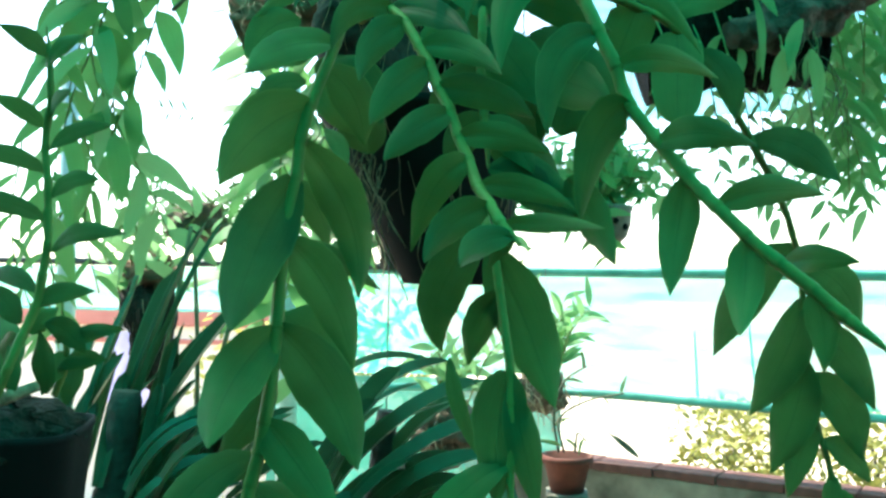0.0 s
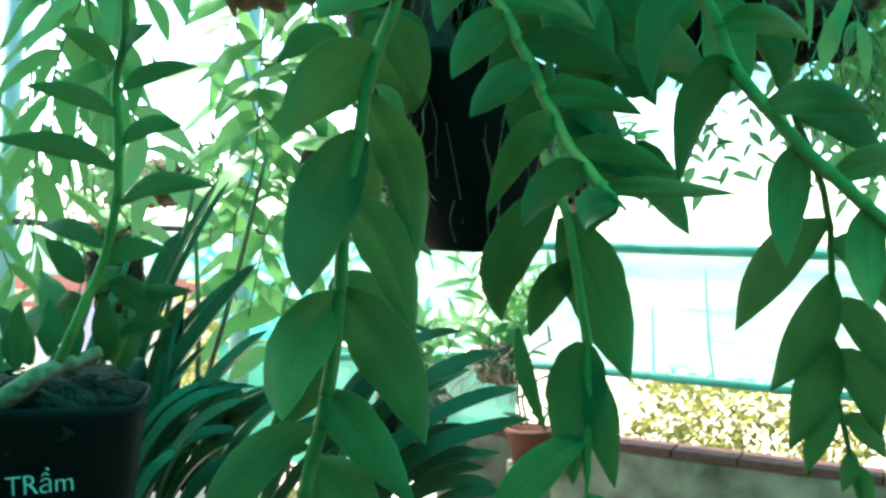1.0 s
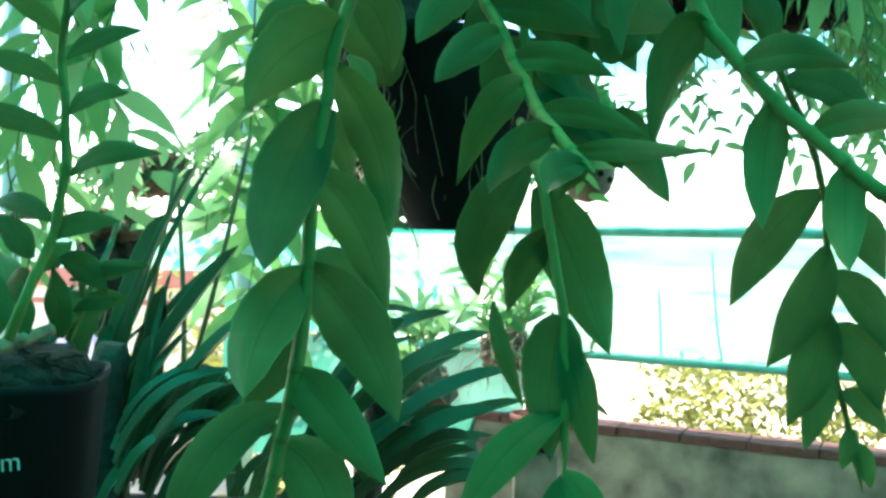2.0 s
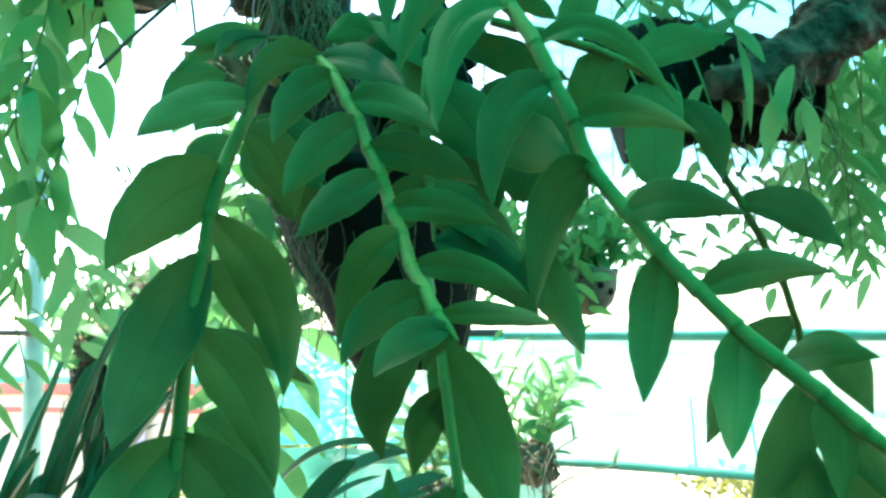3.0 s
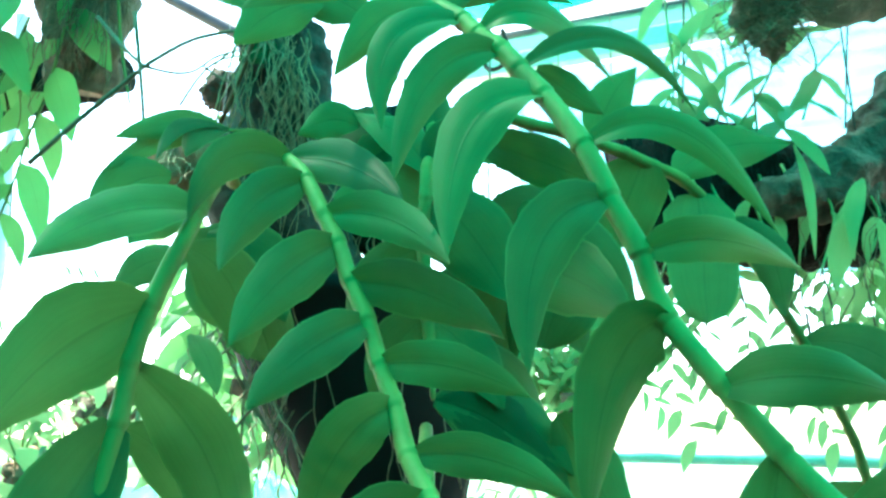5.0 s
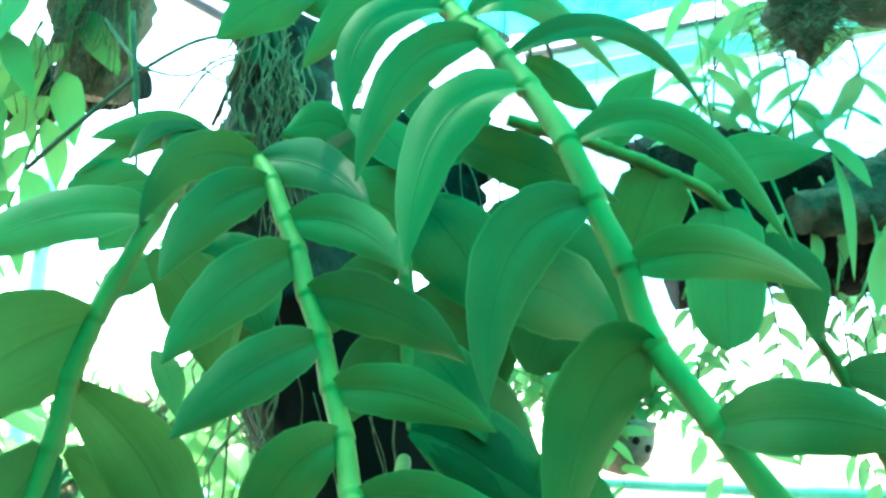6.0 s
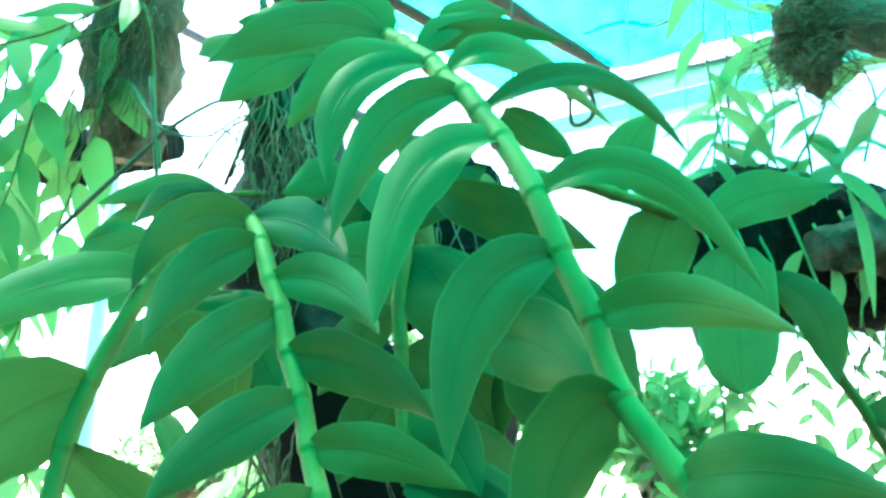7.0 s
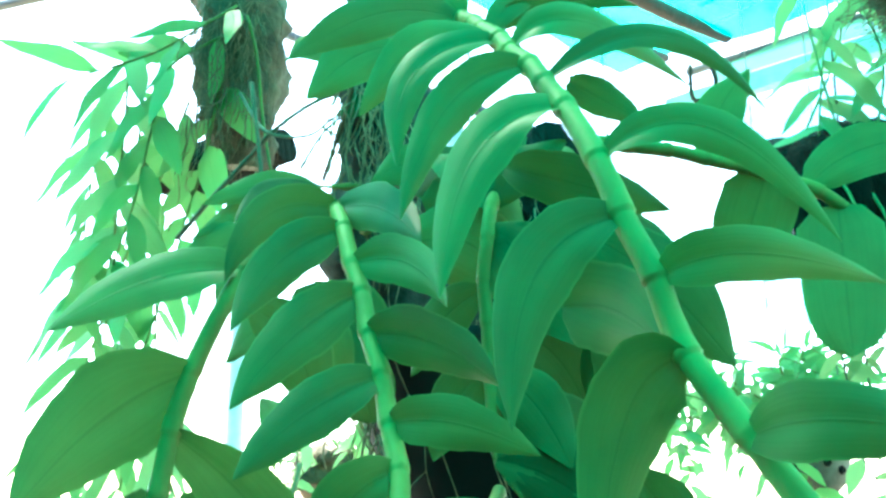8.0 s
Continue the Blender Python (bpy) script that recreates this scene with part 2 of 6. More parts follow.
def spline(points, steps):
    """Catmull-Rom through the points."""
    p = [Vector(q) for q in points]
    p = [p[0] * 2 - p[1]] + p + [p[-1] * 2 - p[-2]]
    out = []
    for i in range(1, len(p) - 2):
        a, b, c, d = p[i - 1:i + 3]
        for k in range(steps):
            t = k / steps
            out.append(0.5 * (2 * b + (c - a) * t + (2 * a - 5 * b + 4 * c - d) * t * t + (3 * b - a - 3 * c + d) * t ** 3))
    return out + [p[-2]]


def tube_into(bm, pts, radius, sides=7):
    """Sweep a ring along pts; radius(i, n) gives the ring's radius."""
    rings, n = [], len(pts)
    prev = None
    for i, q in enumerate(pts):
        d = (pts[min(i + 1, n - 1)] - pts[max(i - 1, 0)]).normalized()
        u = prev - d * prev.dot(d) if prev else d.orthogonal()
        u.normalize()
        prev = u
        v = d.cross(u)
        r = radius(i, n)
        rings.append([bm.verts.new(q + (u * math.cos(a) + v * math.sin(a)) * r) for a in [2 * math.pi * k / sides for k in range(sides)]])
    for a, b in zip(rings, rings[1:]):
        for k in range(sides):
            f = bm.faces.new((a[k], a[(k + 1) % sides], b[(k + 1) % sides], b[k]))
            f.smooth = True
    bm.faces.new(rings[0][::-1]), bm.faces.new(rings[-1])


def tube(name, points, r0, r1, mat, parent=None, steps=4, sides=7, label=""):
    bm = bmesh.new()
    pts = spline(points, steps)
    tube_into(bm, pts, lambda i, n: r0 + (r1 - r0) * i / (n - 1), sides)
    return part(name, bm, mat, parent, label)


def blade_into(bm, base, tip, width, bow, rng, facing=(0.0, -0.97, 0.24), rows=11, cols=6, fold=0.30, narrow=1.0, belly=0.05, strap=False):
    """One leaf from base to tip: ovate, pointed, folded along the midrib, arched by bow, with a gently wavy margin."""
    base, tip, face = Vector(base), Vector(tip), Vector(facing).normalized()
    axis = tip - base
    length = axis.length
    axis.normalize()
    n0 = (face - axis * face.dot(axis)).normalized()
    side0 = axis.cross(n0).normalized()
    if side0.z < 0 or (abs(side0.z) < 0.2 and side0.x < 0):
        side0 = -side0
    uv = bm.loops.layers.uv.get("leaf") or bm.loops.layers.uv.new("leaf")

    def mid(s):
        return base + (tip - base) * s + side0 * (bow * 4 * s * (1 - s) * (1.35 - 0.7 * s)) + n0 * (belly * length * math.sin(math.pi * min(1, s * 1.05)) * 0.6)

    ph, wob = rng.uniform(0, 6.28), rng.uniform(0.03, 0.07)
    grid = []
    for i in range(rows + 1):
        s = i / rows
        s = s ** 0.9
        c = mid(s)
        d = (mid(min(1, s + 0.02)) - mid(max(0, s - 0.02))).normalized()
        nn = (n0 - d * n0.dot(d)).normalized()
        sd = d.cross(nn)
        w = width * 0.5 * (math.sin(math.pi * min(1, (0.018 + 0.982 * s)) ** (0.86 * narrow)) ** 0.78) * (1.0 - 0.22 * s ** 3)
        if strap:
            w = width * 0.5 * min(1.0, 0.55 + s * 3) * max(0.0, 1 - s ** 6) ** 0.6
        w = max(w, width * 0.012)
        row = []
        for j in range(cols + 1):
            u = j / cols * 2 - 1
            lift = w * fold * (abs(u) * (1.0 - 0.6 * s) - 1.0 * u * u)
            wave = wob * width * math.sin(ph + s * 11 + (1.5 if u > 0 else 0)) * abs(u) ** 2
            row.append((bm.verts.new(c + sd * (u * w) + nn * (lift + wave)), (j / cols, s)))
        grid.append(row)
    for a, b in zip(grid, grid[1:]):
        for j in range(cols):
            q = (a[j], a[j + 1], b[j + 1], b[j])
            f = bm.faces.new([v for v, _ in q])
            f.smooth = True
            for lo, (_, t) in zip(f.loops, q):
                lo[uv].uv = t


leaf_rng = random.Random(5)


def leaf(owner, base, tip, width, bow, mat=None, facing=(0.0, -0.97, 0.24)):
    bm = bmesh.new()
    blade_into(bm, base, tip, width, bow, leaf_rng, facing, belly=leaf_rng.uniform(0.02, 0.11))
    return part("leaf", bm, mat or M_LEAF, owner)


def blunt_leaf(owner, base, tip, width, bow, facing):
    """A broad oblong leaf with near parallel margins and a rounded end."""
    bm = bmesh.new()
    blade_into(bm, base, tip, width, bow, leaf_rng, facing, 16, 6, 0.25, 1.0, 0.05, True)
    return part("leaf", bm, M_LEAF, owner)


def cane(owner, points, r0, r1, step=0.024, nodes=()):
    """A jointed orchid cane: each sheath widens to the node, where it ends in a narrow step. nodes: the heights of its leaf joints, from the top."""
    bm = bmesh.new()
    raw = spline(points, 40)
    pts, run, acc = [raw[0]], [0.0], 0.0
    for q in raw[1:]:
        d = (q - pts[-1]).length
        if d >= 0.0011:
            acc += d
            pts.append(q)
            run.append(acc)
    end = acc - 0.03
    joints = []
    for z in nodes:
        low = max(joints[-1] if joints else 0.0, 0.05)
        at = min((abs(q.z - z) + (1 if r < low else 0), r) for q, r in zip(pts, run))[1]
        if not joints or at - joints[-1] > 0.008:
            joints.append(at)
    first = joints[0] if joints else step
    while first > step * 1.4:
        first -= step
        joints.insert(0, first)
    while (joints[-1] if joints else 0.0) < acc:
        joints.append((joints[-1] if joints else 0.0) + step * 1.1)

    def phase(r):
        k = 0
        while joints[k] < r:
            k += 1
        lo = joints[k - 1] if k else 0.0
        return k, (r - lo) / max(1e-6, joints[k] - lo), joints[k] - r, r - lo

    bent = []
    for i, q in enumerate(pts):
        k, ph, left, since = phase(run[i])
        d = (pts[min(i + 1, len(pts) - 1)] - pts[max(i - 1, 0)]).normalized()
        side = d.cross(Vector((0, -1, 0.2))).normalized()
        bent.append(q + side * (0.0005 * (1 if k % 2 else -1) * math.cos(math.pi * ph)))

    def rad(i, n):
        k, ph, left, since = phase(run[i])
        r = (r0 + (r1 - r0) * run[i] / acc) * (1.0 if run[i] < end else max(0.25, 1.0 - 0.75 * (run[i] - end) / 0.03))
        lip = 0.055 * max(0.0, 1 - left / 0.0030) + 0.04 * max(0.0, 1 - abs(left - 0.004) / 0.004)
        neck = -0.05 * max(0.0, 1 - since / 0.004)
        return r * (0.95 + 0.09 * ph * ph + lip + neck)
    tube_into(bm, bent, rad, 12)
    return part("cane", bm, M_CANE, owner)


def arched_leaf(owner, base, mid, tip, width, across, mat=None):
    """A leaf that clasps its cane at base and arches through mid to a pointed tip. across: the way from margin to margin at its widest."""
    rng = leaf_rng
    b, m, t = Vector(base), Vector(mid), Vector(tip)
    ctrl = m * 2 - (b + t) * 0.5
    cross0 = Vector(across)
    rows, cols = 18, 8
    bm = bmesh.new()
    uv = bm.loops.layers.uv.new("leaf")
    ph, wob, twist = rng.uniform(0, 6.28), rng.uniform(0.025, 0.06), rng.uniform(-0.12, 0.12)
    grid = []
    for i in range(rows + 1):
        s = (i / rows) ** 0.92
        c = b * (1 - s) ** 2 + ctrl * (2 * s * (1 - s)) + t * s * s
        d = ((ctrl - b) * (1 - s) + (t - ctrl) * s).normalized()
        sd = (cross0 - d * cross0.dot(d)).normalized()
        nn = d.cross(sd)
        if nn.y > 0:
            nn, sd = -nn, -sd
        turn = twist * (s - 0.5) * 2
        sd, nn = sd * math.cos(turn) + nn * math.sin(turn), nn * math.cos(turn) - sd * math.sin(turn)
        f = (s ** 0.58 * (1 - s) ** 0.94) / 0.3631
        w = width * 0.5 * max(f, 0.30 * (1 - s / 0.12) if s < 0.12 else 0.0, 0.012) * (1 + 0.03 * math.sin(ph + s * 17) + 0.02 * math.sin(ph * 2 + s * 41))
        row = []
        for j in range(cols + 1):
            u = j / cols * 2 - 1
            au = abs(u)
            lift = w * (0.55 * au * (1 - s) ** 1.5 + 0.28 * (au ** 0.7 - au) - (0.12 + 0.30 * s) * u * u)
            wave = wob * width * math.sin(ph + s * 9 + (1.7 if u > 0 else 0)) * au ** 2 * math.sin(math.pi * min(1, s * 1.1))
            row.append((bm.verts.new(c + sd * (u * w) + nn * (lift + wave)), (j / cols, s)))
        grid.append(row)
    for p, q in zip(grid, grid[1:]):
        for j in range(cols):
            quad = (p[j], p[j + 1], q[j + 1], q[j])
            face = bm.faces.new([v for v, _ in quad])
            face.smooth = True
            for lo, (_, at) in zip(face.loops, quad):
                lo[uv].uv = at
    return part("leaf", bm, mat or M_LEAF, owner)


def box_into(bm, lo, hi, m=None):
    v = [bm.verts.new(Vector((x, y, z)) if m is None else m @ Vector((x, y, z))) for x in (lo[0], hi[0]) for y in (lo[1], hi[1]) for z in (lo[2], hi[2])]
    for q in ((0, 1, 3, 2), (4, 6, 7, 5), (0, 4, 5, 1), (2, 3, 7, 6), (0, 2, 6, 4), (1, 5, 7, 3)):
        bm.faces.new([v[i] for i in q])


def box(name, lo, hi, mat, parent=None, m=None, bevel=0.004, label=""):
    bm = bmesh.new()
    box_into(bm, lo, hi, m)
    if bevel:
        bmesh.ops.bevel(bm, geom=bm.edges[:], offset=bevel, segments=2, affect="EDGES", profile=0.6)
    return part(name, bm, mat, parent, label)


def lathe_into(bm, profile, centre, sides=28, wobble=0.0, squash=1.0):
    rings = []
    for r, z in profile:
        rings.append([bm.verts.new(Vector(centre) + Vector((math.cos(a) * r, math.sin(a) * r * squash, z)) * (1 + wobble * noise.noise(Vector((math.cos(a) * 3, math.sin(a) * 3, z * 20))))) for a in [2 * math.pi * k / sides for k in range(sides)]])
    for a, b in zip(rings, rings[1:]):
        for k in range(sides):
            f = bm.faces.new((a[k], a[(k + 1) % sides], b[(k + 1) % sides], b[k]))
            f.smooth = True
    return rings


def lump_into(bm, centre, size, rough=0.35, seed=0.0, level=4, freq=3.0):
    """An uneven lump: a ball pushed in and out by noise at two scales."""
    start = len(bm.verts)
    bmesh.ops.create_icosphere(bm, subdivisions=level, radius=1.0)
    bm.verts.ensure_lookup_table()
    for v in bm.verts[start:]:
        q = v.co.copy()
        k = 1 + rough * noise.noise(q * freq * 0.5 + Vector((seed, 0, 0))) + rough * 0.6 * noise.noise(q * freq * 2 + Vector((0, seed, 0))) + rough * 0.3 * noise.noise(q * freq * 6)
        v.co = Vector(centre) + Vector((q.x * size[0], q.y * size[1], q.z * size[2])) * k
    for f in bm.faces:
        f.smooth = True


def log_into(bm, points, r0, r1, sides=18, rough=0.3, seed=0.0, steps=8):
    """A gnarled log: a swept ring pushed in and out by noise at three scales."""
    pts = spline(points, steps)
    start = len(bm.verts)
    tube_into(bm, pts, lambda i, n: r0 + (r1 - r0) * i / (n - 1), sides)
    bm.verts.ensure_lookup_table()
    for k, v in enumerate(bm.verts[start:]):
        c = pts[min(k // sides, len(pts) - 1)]
        d = v.co - c
        v.co = c + d * (1 + rough * noise.noise(v.co * 14 + Vector((seed, 0, 0))) * 1.6 + rough * 0.7 * noise.noise(v.co * 45 + Vector((0, seed, 0))) + rough * 0.35 * noise.noise(v.co * 120 + Vector((0, 0, seed))))


def roots_into(bm, rng, centre, spread, drop, count, r=0.0014, outward=0.03):
    """A bunch of wandering aerial roots that fall from round the centre."""
    for _ in range(count):
        p = Vector(centre) + Vector((rng.uniform(-1, 1) * spread[0], rng.uniform(-1, 1) * spread[1], rng.uniform(-1, 1) * spread[2]))
        d = Vector((rng.uniform(-1, 1), rng.uniform(-1, 0.6), rng.uniform(-0.6, 0.5)))
        pts = [p]
        n = rng.randint(4, 7)
        for k in range(n):
            p = p + d * outward * (1 - k / n) + Vector((rng.uniform(-1, 1) * 0.010, rng.uniform(-1, 1) * 0.008, -drop * rng.uniform(0.4, 1.2) / n))
            pts.append(p)
        rr = r * rng.uniform(0.6, 1.3)
        tube_into(bm, spline(pts, 3), lambda i, m, q=rr: q * (1 - 0.5 * i / m), 5)


def leafy_stem(owner, points, rng, size, mat, width=0.26, r=0.0022, gap=0.024, droop=0.7, first=0.1, twig=None, neat=False):
    """A thin stem with alternate narrow leaves; each leaf is a part of its own. neat: leaves in one plane, at an even slant."""
    st = tube("stem", points, r, r * 0.6, twig or M_CANE, owner, 5, 6)
    pts = spline(points, 12)
    acc, nxt, sgn = 0.0, first * 0.1, 1
    for a, b in zip(pts, pts[1:]):
        acc += (b - a).length
        if acc < nxt:
            continue
        nxt = acc + gap * rng.uniform(0.7, 1.3)
        sgn = -sgn
        d = (b - a).normalized()
        out = d.cross(Vector((0, -1, 0)))
        out = (out.normalized() if out.length > 0.1 else Vector((1, 0, 0))) * sgn
        ln = size * rng.uniform(0.7, 1.2)
        if neat:
            way = (out * rng.uniform(0.45, 0.85) + d * rng.uniform(0.55, 0.9) + Vector((0, rng.uniform(-0.35, 0.3), -droop * rng.uniform(0.1, 0.5)))).normalized()
            face = (rng.uniform(-0.25, 0.25), -0.9, rng.uniform(0.0, 0.5))
        else:
            way = (out * rng.uniform(0.5, 1.0) + d * rng.uniform(0.2, 0.7) + Vector((0, rng.uniform(-0.7, 0.5), -droop * rng.uniform(0.3, 1)))).normalized()
            face = (rng.uniform(-0.5, 0.5), -0.8, rng.uniform(0.2, 0.9))
        bm = bmesh.new()
        blade_into(bm, b, b + way * ln, ln * width * rng.uniform(0.8, 1.15), ln * rng.uniform(0.02, 0.10), rng, face, 8, 2, 0.25, 0.9)
        part("leaf", bm, mat, st)
    return st


# ---- structure ----
FEN = Vector((0.55, 3.02, 0.0))                      # a point of the side fence's line
FD = Vector((0.9135, -0.407, 0.0))                   # its direction, towards the right
FN = Vector((0.407, 0.9135, 0.0))                    # outwards


def fence_pose(s, out, z):
    m = Matrix.Translation(FEN + FD * s + FN * out + Vector((0, 0, z)))
    return m @ Matrix(((FD.x, FN.x, 0, 0), (FD.y, FN.y, 0, 0), (0, 0, 1, 0), (0, 0, 0, 1)))


bm = bmesh.new()
box_into(bm, (-60, -60, -0.3), (60, 60, 0.0))
ground = tagged(part("ground", bm, M_GROUND), "pale sunlit dusty yard ground", "ground", kind="structure")

# never in view: added dark to cut light bounced up at the leaves
floor = tagged(box("floor", (-3.62, -2.62, 0.0), (3.6, 2.1, 0.012), M_DARK_FLOOR, None, None, 0.003), "unseen dark floor slab added to cut light from below", "floor", kind="structure")
# unseen wall behind the viewer, added to keep light off the leaf fronts
blocker_back = tagged(box("blocker_wall_back", (-3.7, -2.8, 0.0), (3.6, -2.62, 3.7), M_BLOCKER_WALL, None, None, 0.006), "unseen plaster wall behind the viewer, added to block front light", "wall", kind="structure")

# two more unseen walls, added to cut the light from either side
for name, x in (("blocker_wall_left", -3.78), ("blocker_wall_right", 3.6)):
    tagged(box(name, (x, -2.62, 0.0), (x + 0.16, 0.55, 3.6), M_BLOCKER_WALL, None, None, 0.006), "unseen plaster side wall added to block light on the leaves", "wall", kind="structure")

# low wall under the side fence, with a cap of red bricks
wall = tagged(box("wall_side", (-0.75, 0.0, 0.0), (3.2, 0.12, 0.84), M_CONCRETE, None, fence_pose(0, 0.01, 0), 0.006), "low stained grey concrete wall below the net fence", "wall", kind="structure")

brick_mesh = None
for k in range(19):
    bm = bmesh.new()
    box_into(bm, (-0.101, -0.064, -0.014), (0.101, 0.064, 0.014))
    bmesh.ops.bevel(bm, geom=bm.edges[:], offset=0.003, segments=1, affect="EDGES")
    if brick_mesh is None:
        brick_mesh = bpy.data.meshes.new("brick")
        bm.to_mesh(brick_mesh)
        brick_mesh.materials.append(M_BRICK)
    bm.free()
    ob = new("brick", brick_mesh)
    ob.matrix_world = fence_pose(-0.64 + 0.205 * k, 0.068 + 0.003 * math.sin(k * 2.3), 0.8545) @ pose(0, 0, 0, 0, 0, 1.2 * math.sin(k * 1.7))
    ob.parent = wall
    ob.matrix_parent_inverse = wall.matrix_basis.inverted()

# side fence: posts, two rails, a net between them and wire mesh below
fence = thing("net_fence", FEN, "pipe fence with a pale green net over wire mesh", "fence")
CORNER = Vector((-0.556, 3.24, 0.0))
for foot in (fence_pose(3.1, 0.07, 0.0).translation,):
    tube("post", [foot, foot + Vector((0, 0, 2.75))], 0.034, 0.034, M_POST, fence, 2, 14, "grey green pipe post")
tube("rail", [CORNER + Vector((0, 0, 1.505)), fence_pose(-0.45, 0.05, 1.505).translation, fence_pose(3.1, 0.05, 1.515).translation], 0.019, 0.019, M_PIPE, fence, 12, 10, "green painted pipe")
tube("rail", [CORNER + Vector((0, 0, 1.088)), fence_pose(-0.45, 0.05, 1.088).translation, fence_pose(1.2, 0.052, 1.082).translation, fence_pose(3.1, 0.05, 1.09).translation], 0.014, 0.014, M_PIPE, fence, 12, 10, "green painted pipe")


def sheet(name, corner, across, up, nx, ny, mat, parent, sag, label=""):
    """A hanging cloth: a grid with soft folds."""
    bm = bmesh.new()
    a, u = Vector(across), Vector(up)
    nrm = a.cross(u).normalized()
    g = [[bm.verts.new(Vector(corner) + a * (i / nx) + u * (j / ny) + nrm * sag * (noise.noise(Vector((i * 0.35, j * 0.22, 1.7))) + 0.4 * noise.noise(Vector((i * 0.9, j * 1.1, 4.1))))) for i in range(nx + 1)] for j in range(ny + 1)]
    for p, q in zip(g, g[1:]):
        for i in range(nx):
            f = bm.faces.new((p[i], p[i + 1], q[i + 1], q[i]))
            f.smooth = True
    return part(name, bm, mat, parent, label)


c0 = fence_pose(-0.6, 0.075, 1.10).translation
sheet("net", c0, FD * 3.6, (0, 0, 0.40), 40, 8, M_NET_SIDE, fence, 0.012, "pale green shade net")
sheet("net", fence_pose(-0.55, 0.09, 2.02).translation, FD * 3.6, (0, 0, 0.74), 40, 10, M_NET_PALE, fence, 0.03, "pale blue green shade net")
bm = bmesh.new()
for k in range(64):
    for lean in (-1, 1):
        s = -0.6 + k * 0.055
        a, b = fence_pose(s, 0.085, 0.885).translation, fence_pose(s + lean * 0.2, 0.085, 1.085).translation
        tube_into(bm, [a, (a + b) / 2 + FN * 0.004, b], lambda i, n: 0.0011, 4)
tagged(part("wire_mesh", bm, M_WIRE, fence), kind="stuff")

for s0, s1, top in ((-0.017, -0.031, 1.31), (0.182, 0.138, 1.44)):
    tube("stake", [fence_pose(s0, 0.13, 1.075).translation, fence_pose((s0 + s1) / 2, 0.132, 1.2).translation, fence_pose(s1, 0.13, top).translation], 0.0038, 0.003, M_DRY, fence, 6, 8, "thin yellowish cane stake")

# clipped hedge outside, in full sun
hedge = thing("hedge", fence_pose(1.6, 0.6, 0.0).translation, "sunlit yellow green clipped hedge beyond the wire fence", "hedge")
rng = random.Random(11)
bm = bmesh.new()
for k in range(12):
    s = 0.25 + k * 0.27
    b = fence_pose(s, 0.55 + rng.uniform(-0.1, 0.1), 0).translation
    tube_into(bm, spline([b, b + Vector((0.03, 0.02, 0.45)), b + Vector((-0.05, 0.05, 0.95))], 3), lambda i, n: 0.012 * (1 - 0.6 * i / n), 5)
part("trunk", bm, M_BARK, hedge)
bm = bmesh.new()
for k in range(17000):
    s, o, z = rng.uniform(-0.15, 3.2), rng.uniform(0.2, 0.6), rng.uniform(0.45, 1.05)
    if noise.noise(Vector((s * 5, o * 5, z * 6))) < -0.36:
        continue
    b = fence_pose(s, o, z).translation
    d = Vector((rng.uniform(-1, 1), rng.uniform(-1, 0.6), rng.uniform(-0.5, 1))).normalized() * rng.uniform(0.02, 0.045)
    blade_into(bm, b, b + d, d.length * 0.5, 0.003, rng, (rng.uniform(-1, 1), -0.6, rng.uniform(0, 1)), 3, 2)
tagged(part("crown", bm, M_LEAF_SUN, hedge), kind="stuff")

# sunlit shrub beyond the corner of the fences
shrub = thing("shrub", (-0.95, 4.3, 0.0), "sunlit yellow green shrub beyond the back fence", "shrub")
rng = random.Random(15)
bm = bmesh.new()
for k in range(9):
    b = Vector((-0.95 + rng.uniform(-0.1, 0.1), 4.3 + rng.uniform(-0.1, 0.1), 0.0))
    t = b + Vector((rng.uniform(-0.45, 0.5), rng.uniform(-0.2, 0.2), rng.uniform(0.8, 1.25)))
    tube_into(bm, spline([b, b.lerp(t, 0.5) + Vector((rng.uniform(-0.06, 0.06), 0, 0.08)), t], 4), lambda i, n: 0.014 * (1 - 0.7 * i / n), 6)
part("trunk", bm, M_BARK, shrub)
bm = bmesh.new()
for k in range(2600):
    q = Vector((rng.gauss(0, 0.30), rng.gauss(0, 0.16), rng.gauss(0, 0.28)))
    if noise.noise(q * 5) < -0.12:
        continue
    b = Vector((-0.93, 4.3, 0.86)) + q
    d = Vector((rng.uniform(-1, 1), rng.uniform(-1, 0.6), rng.uniform(-0.8, 0.8))).normalized() * rng.uniform(0.05, 0.10)
    blade_into(bm, b, b + d, d.length * 0.34, 0.004, rng, (rng.uniform(-1, 1), -0.6, rng.uniform(0, 1)), 4, 2)
tagged(part("crown", bm, M_LEAF_SUN, shrub), kind="stuff")

# back fence: dark rail, posts, net
back = thing("back_fence", (-1.2, 3.2, 0.0), "back fence of thin posts, dark rail and green net", "fence")
tube("rail", [(-3.4, 3.2, 1.525), (-1.6, 3.2, 1.515), (-0.02, 3.22, 1.512)], 0.013, 0.013, M_PIPE_DARK, back, 6, 10, "dark painted pipe")
for x, r in ((-3.3, 0.034), (-1.67, 0.034), (-0.83, 0.036)):
    tube("post", [(x, 3.24, 0.0), (x - 0.01, 3.24, 3.0)], r, r, M_POST, back, 2, 14, "grey green pipe post")
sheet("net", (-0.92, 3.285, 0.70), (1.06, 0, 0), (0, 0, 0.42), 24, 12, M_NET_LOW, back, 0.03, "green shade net")
